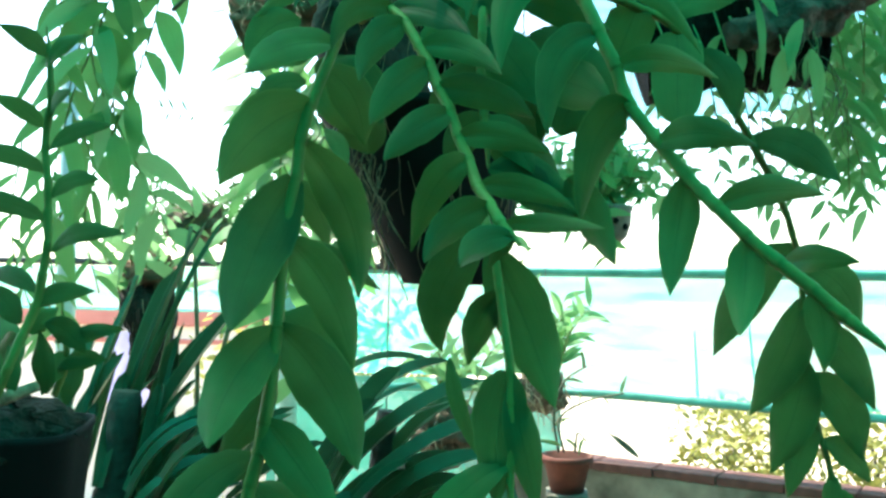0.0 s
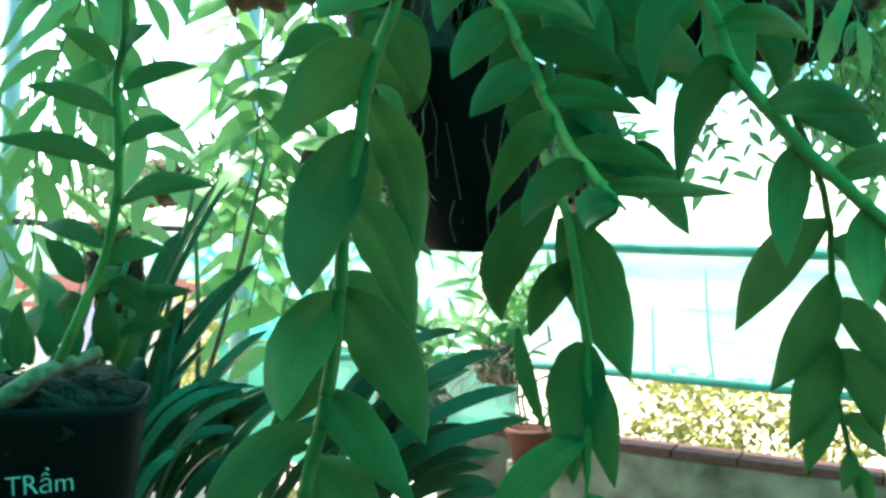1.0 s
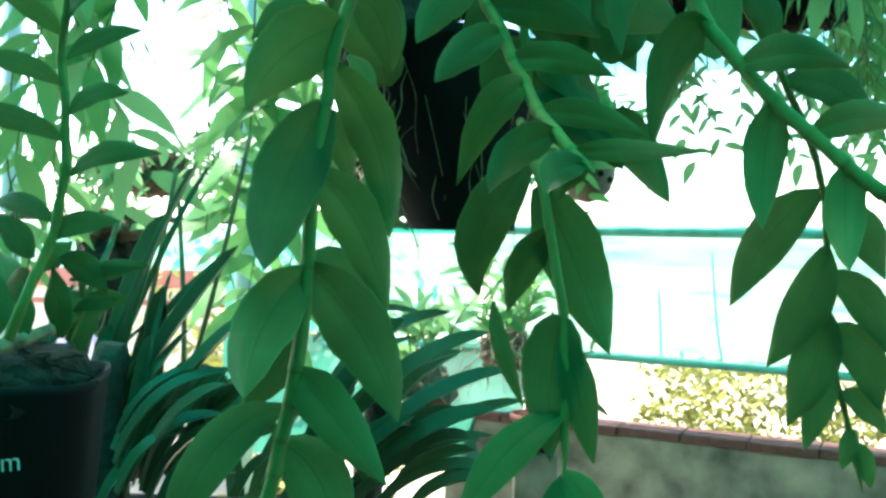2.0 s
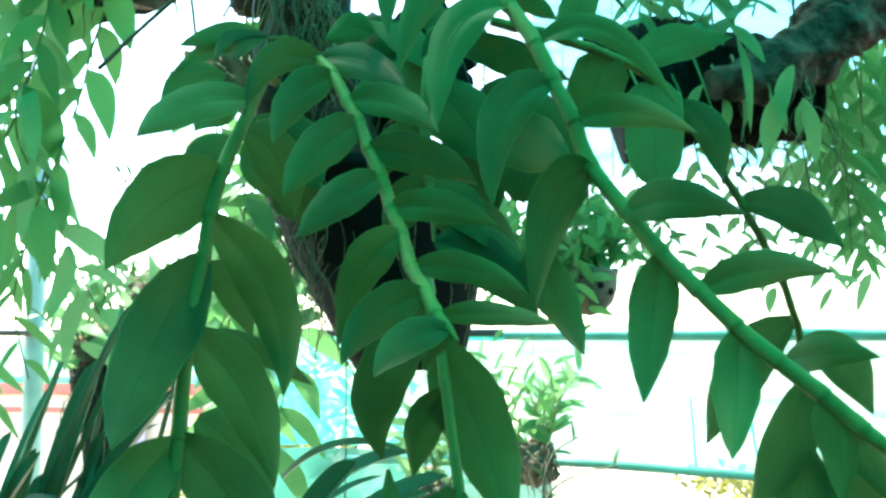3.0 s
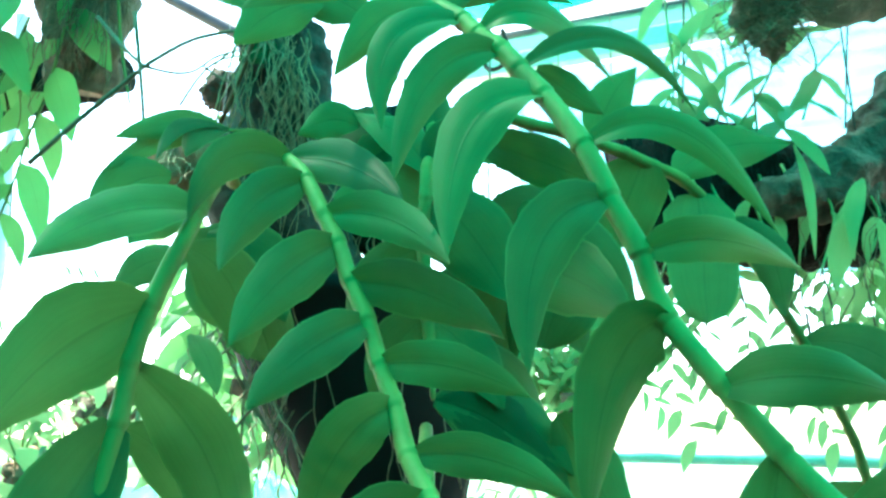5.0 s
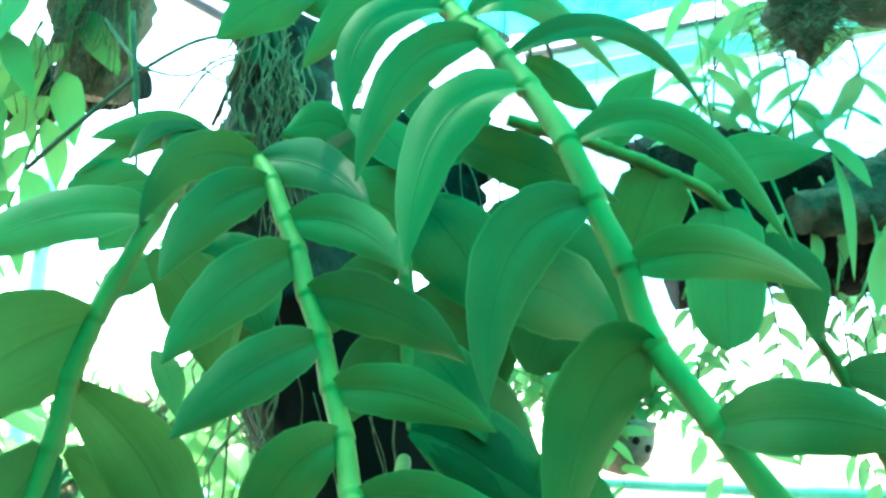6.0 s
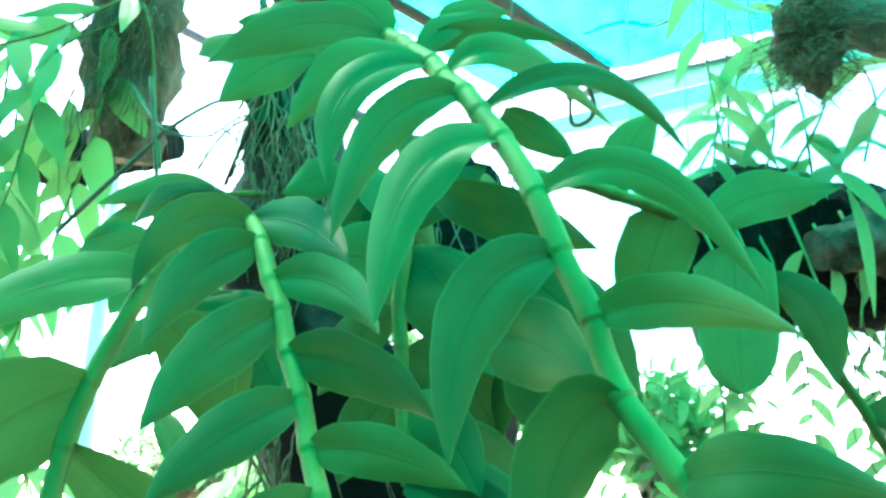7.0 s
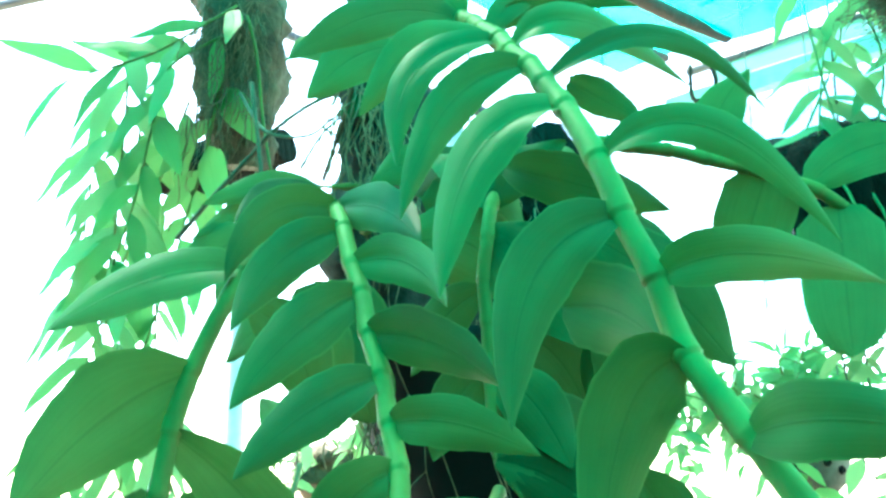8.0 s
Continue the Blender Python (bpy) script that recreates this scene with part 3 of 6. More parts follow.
sheet("net", (-0.92, 3.285, 1.13), (0.9, 0, 0), (0, 0, 0.37), 24, 8, M_NET_SIDE, back, 0.03, "pale green shade net")
sheet("net", (-3.3, 3.285, 1.335), (2.38, 0, 0), (0, 0, 0.165), 44, 5, M_NET_SIDE, back, 0.03, "pale green shade net")

# white yard wall with a red coping beyond the back fence, and a cloth on it
yard = tagged(box("wall_yard", (-7.0, 5.6, 0.0), (-1.2, 5.75, 1.14), M_WHITE, bevel=0.01), "low whitewashed yard wall with a red coping", "wall", kind="structure")
box("coping", (-7.0, 5.56, 1.14), (-1.2, 5.79, 1.25), M_RED, yard, None, 0.01, "red painted coping")
box("band", (-7.0, 5.585, 1.03), (-1.2, 5.599, 1.06), M_RED, yard, None, 0.003, "red painted line")
bm = bmesh.new()
g = [[bm.verts.new((-2.62 + 0.045 * i, 5.52 + 0.03 * math.sin(i * 1.4 + j * 0.3) - (0.0 if j < 10 else 0.02), 0.30 + 0.1 * j)) for i in range(9)] for j in range(9)]
for p, q in zip(g, g[1:]):
    for i in range(8):
        bm.faces.new((p[i], p[i + 1], q[i + 1], q[i])).smooth = True
cloth = tagged(part("cloth", bm, M_LILAC), "faded lilac cloth hung against the yard wall", "cloth")

# roof: green net over rafters, with a pale beam along the side fence
roof = thing("shade_roof", (0.0, 0.5, 2.95), "green shade net roof on iron rafters and a pale beam", "roof")
R0, R1 = Vector((0.091, 3.200, 2.980)), Vector((-0.079, 2.600, 2.878))      # the rafter that bounds the net


def roof_sheet(c00, c10, c01, c11, nx, ny, label):
    bm = bmesh.new()
    c00, c10, c01, c11 = Vector(c00), Vector(c10), Vector(c01), Vector(c11)
    g = [[bm.verts.new(c00.lerp(c10, i / nx).lerp(c01.lerp(c11, i / nx), j / ny) + Vector((0, 0, 0.03 * noise.noise(Vector((i * 0.3, j * 0.3, 0))) - 0.04 * math.sin(math.pi * i / nx) * abs(math.sin(j * 0.55))))) for i in range(nx + 1)] for j in range(ny + 1)]
    for p, q in zip(g, g[1:]):
        for i in range(nx):
            bm.faces.new((p[i], p[i + 1], q[i + 1], q[i])).smooth = True
    return part("net", bm, M_NET_ROOF, roof, label)


E1 = fence_pose(3.2, 0.12, 2.93).translation
mid = R0 + (R1 - R0) * ((R0.y - 1.75) / (R0.y - R1.y))
roof_sheet(R0 - FD * 0.4 + Vector((0, 0.02, -0.02)), E1, mid - Vector((0.42, 0, 0)), (3.4, 1.75, mid.z), 40, 16, "bright green roof net")
# out of view: added net that shades and tints the plants from above
roof_sheet((-3.5, 1.75, mid.z + 0.01), (3.4, 1.75, mid.z + 0.01), (-3.5, -2.65, 3.6), (3.4, -2.65, 3.6), 40, 30, "bright green roof net")
box("beam", (-0.75, 0.02, 2.765), (3.2, 0.07, 2.83), M_POST, roof, fence_pose(0, 0, 0), 0.004, "pale green box beam")
# flap in the darker low net, for the dark border under the hem
sheet("net", fence_pose(-0.6, 0.085, 2.815).translation, FD * 3.7, (0, 0, 0.11), 40, 3, M_NET_LOW, roof, 0.015, "dark green net flap under the hem")
tube("hem", [fence_pose(-0.7, 0.1, 2.935).translation, fence_pose(1.0, 0.1, 2.915).translation, fence_pose(3.2, 0.1, 2.93).translation], 0.018, 0.018, M_PIPE_DARK, roof, 8, 8, "dark green rolled hem")
drop = Vector((0, 0, -0.075))
tube("rafter", [R0 + drop * 0.4, R1 + drop, mid + drop], 0.022, 0.022, M_RUST, roof, 3, 8, "rusty angle iron")
tube("rafter", [R0 - FD * 0.22 + drop * 0.4, R1 - Vector((0.24, 0, 0)) + drop, mid - Vector((0.24, 0, 0)) + drop], 0.016, 0.016, M_RUST, roof, 3, 8, "rusty angle iron")
tube("rafter", [(-1.75, 3.2, 3.40), (-1.084, 3.2, 3.011), (-0.58, 3.2, 2.74)], 0.022, 0.022, M_PIPE_DARK, roof, 3, 8, "dark painted pipe")
tube("rafter", [(-3.6, 1.75, mid.z - 0.03), (0.0, 1.75, mid.z - 0.03), (3.4, 1.75, mid.z - 0.03)], 0.02, 0.02, M_RUST, roof, 3, 8, "rusty angle iron")
tube("bracket", [(0.033, 3.150, 2.866), (0.053, 3.140, 2.783), (0.031, 3.140, 2.736), (-0.019, 3.140, 2.733), (-0.021, 3.140, 2.846)], 0.008, 0.007, M_RUST, roof, 4, 8, "bent rusty iron hook")
tube("cord", [(0.035, 3.000, 2.970), (0.148, 2.900, 2.950), (0.251, 2.800, 2.877), (0.325, 2.700, 2.879)], 0.006, 0.006, M_TWIG, roof, 5, 6, "dark sagging cord")
for x, y, z in ((3.3, 1.75, 3.5), (-3.5, 1.75, 3.4)):
    tube("post", [(x, y, 0.0), (x, y, z)], 0.03, 0.03, M_POST, roof, 2, 12, "grey green pipe post")

# rails overhead from which the plants hang
rails = {}
rack = thing("hanging_rack", (-0.4, 1.3, 0.0), "dark pipe rack from which the orchids hang", "rack")
for y in (0.93, 1.25, 1.5, 1.95):
    rails[y] = tube("rail", [(-2.6, y, 2.76), (1.9, y, 2.76)], 0.014, 0.014, M_PIPE_DARK, rack, 2, 8)
for x in (-2.58, 1.88):
    tube("side_bar", [(x, 0.85, 2.74), (x, 2.03, 2.74)], 0.014, 0.014, M_PIPE_DARK, rack, 2, 8)
    for y in (0.88, 2.0):
        tube("leg", [(x, y, 0.0), (x, y, 2.75)], 0.016, 0.016, M_PIPE_DARK, rack, 2, 8)




def wire(owner, a, rail_y, r=0.0011, name="wire"):
    a = Vector(a)
    b = Vector((a.x, rail_y, 2.76))
    return tube(name, [a, a.lerp(b, 0.5) + Vector((0.004, 0, 0)), b], r, r, M_WIRE, owner, 4, 5)


# ---- plants that hang behind the orchid ----
rr = random.Random(21)

# trunk of driftwood with roots, over the basket
drift = thing("driftwood_trunk", (-0.06, 0.96, 1.80), "dark driftwood trunk wrapped in pale aerial roots", "driftwood")
bm = bmesh.new()
log_into(bm, [(-0.112, 0.990, 1.920), (-0.112, 0.992, 1.860), (-0.120, 1.020, 1.786), (-0.102, 1.060, 1.691), (-0.073, 1.080, 1.609)], 0.036, 0.066, 26, 0.35, 3.0, 10)
part("trunk", bm, M_BARK, drift)
bm = bmesh.new()
roots_into(bm, rr, (-0.108, 0.945, 1.890), (0.032, 0.012, 0.02), 0.11, 44, 0.0008, 0.006)
roots_into(bm, rr, (-0.104, 0.950, 1.835), (0.034, 0.01, 0.03), 0.11, 34, 0.0008, 0.007)
roots_into(bm, rr, (-0.117, 0.970, 1.676), (0.04, 0.01, 0.03), 0.10, 14, 0.0011, 0.012)
roots_into(bm, rr, (-0.084, 0.970, 1.621), (0.03, 0.01, 0.05), 0.11, 16, 0.0011, 0.010)
tagged(part("root_mass", bm, M_ROOT, drift, "pale dry aerial roots"), kind="stuff")
wire(drift, (-0.112, 0.988, 1.918), 0.93)
tube("stick", [(-0.122, 0.950, 1.953), (-0.125, 0.950, 1.897), (-0.150, 0.950, 1.821)], 0.0024, 0.0020, M_STICK, drift, 4, 6, "reddish dry stick")

bm = bmesh.new()
lump_into(bm, (-0.014, 1.100, 1.813), (0.075, 0.045, 0.07), 0.4, 22.0)
part("burl", bm, M_FIBRE, drift, "dark knotted burl")
bm = bmesh.new()
roots_into(bm, rr, (-0.003, 1.050, 1.810), (0.08, 0.01, 0.05), 0.12, 40, 0.0008, 0.008)
tagged(part("root_mass", bm, M_ROOT, drift, "pale dry aerial roots"), kind="stuff")

# black basket with roots
basket = thing("hanging_basket", (-0.02, 1.05, 1.48), "black tapered hanging basket bound with pale roots", "basket")
bm = bmesh.new()
rings = lathe_into(bm, [(0.004, 0.0), (0.058, 0.0), (0.064, 0.012), (0.10, 0.11), (0.122, 0.18), (0.126, 0.195), (0.131, 0.20), (0.131, 0.21), (0.122, 0.21), (0.116, 0.195), (0.004, 0.19)], (-0.014, 1.06, 1.478), 30, 0.03)
for v in bm.verts:
    v.co.x -= 0.17 * (v.co.z - 1.478)
part("pot", bm, M_BLACK, basket)
bm = bmesh.new()
for k in range(26):
    a = rr.uniform(math.pi, 2 * math.pi)
    pts, z = [], 1.70 - rr.uniform(0, 0.1)
    while z > 1.46 + rr.uniform(-0.05, 0.12):
        rad = 0.060 + (z - 1.478) * 0.36 + rr.uniform(-0.002, 0.006)
        pts.append(Vector((-0.014 - 0.17 * (z - 1.478) + math.cos(a) * rad, 1.06 + math.sin(a) * rad, z)))
        a += rr.uniform(-0.09, 0.09)
        z -= rr.uniform(0.015, 0.05)
    if len(pts) > 2:
        q = rr.uniform(0.0004, 0.0011)
        tube_into(bm, spline(pts, 3), lambda i, n, q=q: q, 5)
tagged(part("root_mass", bm, M_ROOT, basket, "pale wandering roots"), kind="stuff")
for dx in (-0.165, 0.07):
    wire(basket, (dx, 1.06, 1.685), 0.93)

# weathered wood block, hung further back
mount_block = thing("wood_block", (-0.47, 1.80, 2.0), "weathered orange brown wood block hung on a wire", "wood block")
bm = bmesh.new()
log_into(bm, [(-0.535, 1.80, 1.985), (-0.47, 1.80, 2.012), (-0.37, 1.82, 2.035), (-0.27, 1.86, 2.05), (-0.18, 1.88, 2.07)], 0.060, 0.062, 28, 0.55, 7.0)
part("block", bm, M_BLOCK, mount_block)
bm = bmesh.new()
roots_into(bm, random.Random(77), (-0.46, 1.745, 2.05), (0.07, 0.02, 0.03), 0.07, 26, 0.0014, 0.02)
tagged(part("root_mass", bm, M_ROOT, mount_block, "thin dry roots"), kind="stuff")
wire(mount_block, (-0.44, 1.80, 2.06), 1.95)

# tree-fern block with roots, and its drooping narrow-leaved plant
block = thing("fern_block_orchid", (-0.431, 1.220, 2.114), "narrow leaved orchid trailing from a mossy tree fern block", "orchid")
bm = bmesh.new()
log_into(bm, [(-0.433, 1.250, 2.296), (-0.420, 1.240, 2.154), (-0.419, 1.240, 2.034), (-0.428, 1.250, 1.963)], 0.058, 0.042, 22, 0.40, 9.0)
part("block", bm, M_WOOD, block, "dark rough tree fern block")
bm = bmesh.new()
roots_into(bm, rr, (-0.400, 1.180, 2.090), (0.045, 0.015, 0.09), 0.13, 130, 0.0008, 0.010)
tagged(part("root_mass", bm, M_FINEROOT, block), kind="stuff")
bm = bmesh.new()
log_into(bm, [(-0.625, 1.36, 2.022), (-0.57, 1.36, 2.012), (-0.50, 1.35, 2.016), (-0.412, 1.34, 2.020)], 0.046, 0.025, 16, 0.22, 6.0)
part("slat_base", bm, M_FIBRE, block, "dark fibre slab")
wire(block, (-0.452, 1.250, 2.290), 1.25)
tube("vine", [(-0.365, 1.160, 2.114), (-0.350, 1.160, 2.064), (-0.338, 1.160, 1.982), (-0.319, 1.150, 1.912)], 0.0022, 0.0016, M_CANE, block, 4, 6)
STEMS = (
    [(-0.415, 1.190, 2.060), (-0.421, 1.170, 1.945), (-0.441, 1.170, 1.878), (-0.447, 1.160, 1.824), (-0.474, 1.160, 1.744), (-0.505, 1.160, 1.672)],
    [(-0.475, 1.210, 2.042), (-0.502, 1.200, 1.945), (-0.529, 1.190, 1.867), (-0.553, 1.190, 1.799), (-0.577, 1.190, 1.739), (-0.600, 1.190, 1.641), (-0.611, 1.190, 1.567)],
    [(-0.569, 1.240, 2.096), (-0.583, 1.250, 1.926), (-0.602, 1.250, 1.813), (-0.614, 1.250, 1.741), (-0.582, 1.250, 1.668), (-0.568, 1.250, 1.597)],
    [(-0.529, 1.160, 2.102), (-0.521, 1.150, 1.981), (-0.523, 1.150, 1.876), (-0.528, 1.150, 1.774), (-0.504, 1.160, 1.709), (-0.461, 1.170, 1.619), (-0.418, 1.170, 1.536)],
    [(-0.379, 1.160, 2.130), (-0.404, 1.130, 2.095), (-0.456, 1.110, 2.060), (-0.548, 1.080, 2.029)],
    [(-0.399, 1.170, 2.102), (-0.462, 1.150, 2.060), (-0.473, 1.140, 1.987), (-0.490, 1.140, 1.899), (-0.514, 1.140, 1.822)],
    [(-0.477, 1.200, 2.115), (-0.560, 1.180, 2.066), (-0.585, 1.180, 1.973), (-0.593, 1.180, 1.872), (-0.591, 1.180, 1.775)],
    [(-0.573, 1.300, 1.813), (-0.563, 1.300, 1.688), (-0.536, 1.300, 1.582), (-0.509, 1.300, 1.493)],
    [(-0.705, 1.280, 1.684), (-0.720, 1.280, 1.571), (-0.709, 1.280, 1.493), (-0.679, 1.280, 1.416)],
    [(-0.570, 1.300, 1.749), (-0.595, 1.300, 1.643), (-0.611, 1.300, 1.556), (-0.585, 1.300, 1.452)],
    [(-0.655, 1.340, 1.738), (-0.661, 1.340, 1.602), (-0.697, 1.340, 1.521), (-0.666, 1.340, 1.440), (-0.674, 1.340, 1.377)],
    [(-0.670, 1.300, 1.737), (-0.680, 1.300, 1.572), (-0.660, 1.300, 1.474), (-0.673, 1.300, 1.391)],
)
for k, pts in enumerate(STEMS):
    near = k < 7
    leafy_stem(block, pts, rr, 0.102 if near else 0.080, M_LEAF_PALE if k % 4 == 3 else M_LEAF_MID, (0.34 if k in (0, 5) else 0.26) if near else 0.19, 0.0019, 0.027, 0.6, twig=M_CANE, neat=True)

# dry twigs between them
twigs = thing("twig_tangle", (-0.258, 1.050, 1.914), "thin bare dry twigs tangled among the hanging orchids", "twigs")
for pts, r in (([(-0.386, 1.080, 1.826), (-0.341, 1.070, 1.860), (-0.286, 1.060, 1.900), (-0.258, 1.050, 1.916), (-0.219, 1.060, 1.944), (-0.177, 1.080, 1.962), (-0.156, 1.100, 1.976)], 0.0019),
               ([(-0.363, 1.150, 2.012), (-0.280, 1.060, 1.928), (-0.252, 1.050, 1.910), (-0.217, 1.050, 1.906), (-0.192, 1.060, 1.927), (-0.158, 1.080, 1.943)], 0.0014),
               ([(-0.221, 1.040, 1.869), (-0.206, 1.050, 1.903), (-0.189, 1.060, 1.923), (-0.163, 1.080, 1.935)], 0.0011),
               ([(-0.203, 1.050, 1.911), (-0.183, 1.050, 1.898), (-0.171, 1.070, 1.901)], 0.0009),
               ([(-0.254, 1.000, 1.946), (-0.238, 1.000, 1.842), (-0.233, 1.000, 1.760)], 0.0016),
               ([(-0.527, 1.300, 1.863), (-0.525, 1.300, 1.791), (-0.527, 1.300, 1.731)], 0.0009)):
    tube("twig", pts, r * 1.5, r * 0.9, M_TWIG, twigs, 5, 6)

# small sprig on a thread
sprig = thing("leaf_sprig", (-0.762, 2.000, 1.860), "tiny dark sprig of narrow leaves hung on a thread", "sprig")
st = tube("stem", [(-0.813, 2.000, 1.873), (-0.762, 2.000, 1.854), (-0.700, 2.000, 1.846)], 0.0012, 0.0009, M_TWIG, sprig, 4, 5)
for b, t in (((-0.788, 2.000, 1.860), (-0.796, 1.985, 1.884)), ((-0.762, 2.000, 1.854), (-0.774, 1.985, 1.887)), ((-0.730, 2.000, 1.851), (-0.744, 1.985, 1.884)), ((-0.774, 2.000, 1.854), (-0.777, 1.985, 1.824)), ((-0.744, 2.000, 1.851), (-0.747, 1.985, 1.824)), ((-0.716, 2.000, 1.848), (-0.717, 1.985, 1.824))):
    leaf(st, b, t, 0.008, 0.001, M_LEAF_STRAP)
wire(sprig, (-0.782, 2.000, 1.869), 1.95, 0.0006, "thread")

# dark tree-fern log to the right, with pale plants on it
slab = thing("fern_log", (0.330, 1.100, 1.790), "black fibrous tree fern log with pale green shoots", "log")
bm = bmesh.new()
log_into(bm, [(0.206, 1.13, 1.790), (0.226, 1.13, 1.795), (0.290, 1.135, 1.796), (0.355, 1.14, 1.794), (0.432, 1.15, 1.790)], 0.084, 0.058, 30, 0.16, 5.0, 12)
part("log", bm, M_FIBRE, slab)
for x in ((0.255, 1.105, 1.835), (0.420, 1.140, 1.870)):
    wire(slab, x, 0.93)
SHOOTS = (((0.236, 1.09, 1.828), (0.242, 1.07, 1.880), (0.250, 1.06, 1.930)), ((0.278, 1.09, 1.835), (0.292, 1.07, 1.905), (0.276, 1.06, 1.975), (0.275, 1.06, 2.050)),
          ((0.320, 1.08, 1.850), (0.312, 1.06, 1.905), (0.296, 1.05, 1.965), (0.304, 1.05, 2.030)), ((0.362, 1.08, 1.860), (0.368, 1.05, 1.905), (0.346, 1.04, 1.955)),
          ((0.298, 1.08, 1.845), (0.330, 1.05, 1.905), (0.322, 1.04, 1.965), (0.332, 1.04, 2.020)), ((0.340, 1.08, 1.850), (0.352, 1.04, 1.880), (0.380, 1.02, 1.912)),
          ((0.222, 1.10, 1.850), (0.264, 1.09, 1.940), (0.260, 1.08, 2.000)), ((0.254, 1.08, 1.850), (0.243, 1.07, 1.915), (0.236, 1.06, 1.980), (0.241, 1.06, 2.040)))
for pts in SHOOTS:
    leafy_stem(slab, pts, rr, 0.062, M_LEAF_PALE, 0.27, 0.0013, 0.026, 1.8, twig=M_LEAF_PALE)
shoot_rng = random.Random(8)
for k in range(9):
    a = Vector((0.225 + 0.022 * k, 1.045 + 0.008 * (k % 3), 1.800 + 0.012 * (k % 2)))
    st = tube("stem", [a, a + Vector((0.010, -0.020, -0.045)), a + Vector((0.004 + shoot_rng.uniform(-0.02, 0.02), -0.03, -0.10))], 0.0014, 0.001, M_LEAF_PALE, slab, 4, 6)
    leaf(st, a + Vector((0.008, -0.018, -0.04)), a + Vector((shoot_rng.uniform(-0.02, 0.03), -0.03, -0.085)), 0.011, 0.004, M_LEAF_PALE)

bm = bmesh.new()
roots_into(bm, rr, (0.330, 1.090, 1.700), (0.06, 0.02, 0.02), 0.11, 12, 0.0006, 0.010)
roots_into(bm, rr, (0.400, 1.090, 1.730), (0.06, 0.02, 0.02), 0.09, 10, 0.0006, 0.010)
tagged(part("root_mass", bm, M_TWIG, slab, "thin dark dangling roots"), kind="stuff")
for x, dz in ((0.230, 0.17), (0.262, 0.15), (0.300, 0.14), (0.338, 0.15), (0.378, 0.13), (0.415, 0.16), (0.246, 0.12), (0.355, 0.17)):
    a = Vector((x, 1.11, 1.735))
    leafy_stem(slab, [a, a + Vector((0.010, 0, -dz * 0.4)), a + Vector((0.012, 0, -dz * 0.75)), a + Vector((0.03, 0, -dz))], rr, 0.030, M_LEAF_PALE, 0.34, 0.0011, 0.012, 0.6, twig=M_TWIG)

# grey log with trailing small-leaved plant
glog = thing("grey_log", (0.420, 1.070, 1.840), "gnarled grey log with small leaved trailing plants", "log")
bm = bmesh.new()
log_into(bm, [(0.314, 1.025, 1.768), (0.355, 1.045, 1.782), (0.400, 1.060, 1.811), (0.448, 1.080, 1.859), (0.495, 1.100, 1.912), (0.549, 1.120, 1.969), (0.610, 1.150, 2.035)], 0.020, 0.050, 34, 0.40, 2.0, 16)
log_into(bm, [(0.372, 1.050, 1.796), (0.405, 1.060, 1.794), (0.436, 1.075, 1.822), (0.470, 1.095, 1.870)], 0.014, 0.036, 28, 0.50, 12.0, 14)
part("log", bm, M_GREYLOG, glog)
bm = bmesh.new()
roots_into(bm, rr, (0.372, 1.010, 1.775), (0.04, 0.02, 0.01), 0.09, 9, 0.0006, 0.008)
tagged(part("root_mass", bm, M_FINEROOT, glog), kind="stuff")
wire(glog, (0.510, 1.120, 1.985), 1.25)
wire(glog, (0.400, 1.055, 1.840), 1.25)
for k in range(26):
    top = Vector((0.435, 1.17, 1.830)).lerp(Vector((0.600, 1.25, 1.910)), k / 25) + Vector((0, 0.05 * (k % 3), 0.025 * (k % 2)))
    drop = rr.uniform(0.14, 0.30)
    leafy_stem(glog, [top, top + Vector((rr.uniform(-0.01, 0.03), 0.01, -drop * 0.4)), top + Vector((rr.uniform(-0.02, 0.06), 0.0, -drop))], rr, 0.050, M_LEAF_PALE if k % 3 else M_LEAF_MID, 0.24, 0.0012, 0.014, 0.5, neat=True)
for b, t, w in (((0.372, 0.985, 1.752), (0.346, 0.965, 1.682), 0.022), ((0.388, 0.985, 1.745), (0.392, 0.965, 1.672), 0.016), ((0.380, 0.985, 1.778), (0.360, 0.965, 1.716), 0.016), ((0.330, 1.00, 1.812), (0.336, 0.98, 1.710), 0.009), ((0.322, 1.00, 1.826), (0.352, 0.98, 1.780), 0.014)):
    leaf(glog, b, t, w, 0.004, M_LEAF_PALE)

# root ball on bark, high up
ball = thing("root_ball", (0.313, 0.98, 1.93), "fibrous brown root ball on a grey bark slab", "root ball")
bm = bmesh.new()
lump_into(bm, (0.308, 0.985, 1.934), (0.024, 0.030, 0.040), 0.5, 4.0)
part("fibre", bm, M_WOOD, ball)
bm = bmesh.new()
log_into(bm, [(0.322, 0.995, 1.956), (0.360, 0.998, 1.956), (0.430, 1.0, 1.958)], 0.030, 0.036, 16, 0.3, 8.0)
part("bark", bm, M_PALEBARK, ball, "pale grey brown bark slab")
bm = bmesh.new()
roots_into(bm, rr, (0.302, 0.962, 1.928), (0.018, 0.020, 0.032), 0.026, 420, 0.0004, 0.008)
tagged(part("root_mass", bm, M_FINEROOT, ball), kind="stuff")
wire(ball, (0.313, 0.985, 1.965), 0.93)
wire(ball, (0.380, 0.998, 1.975), 0.93)

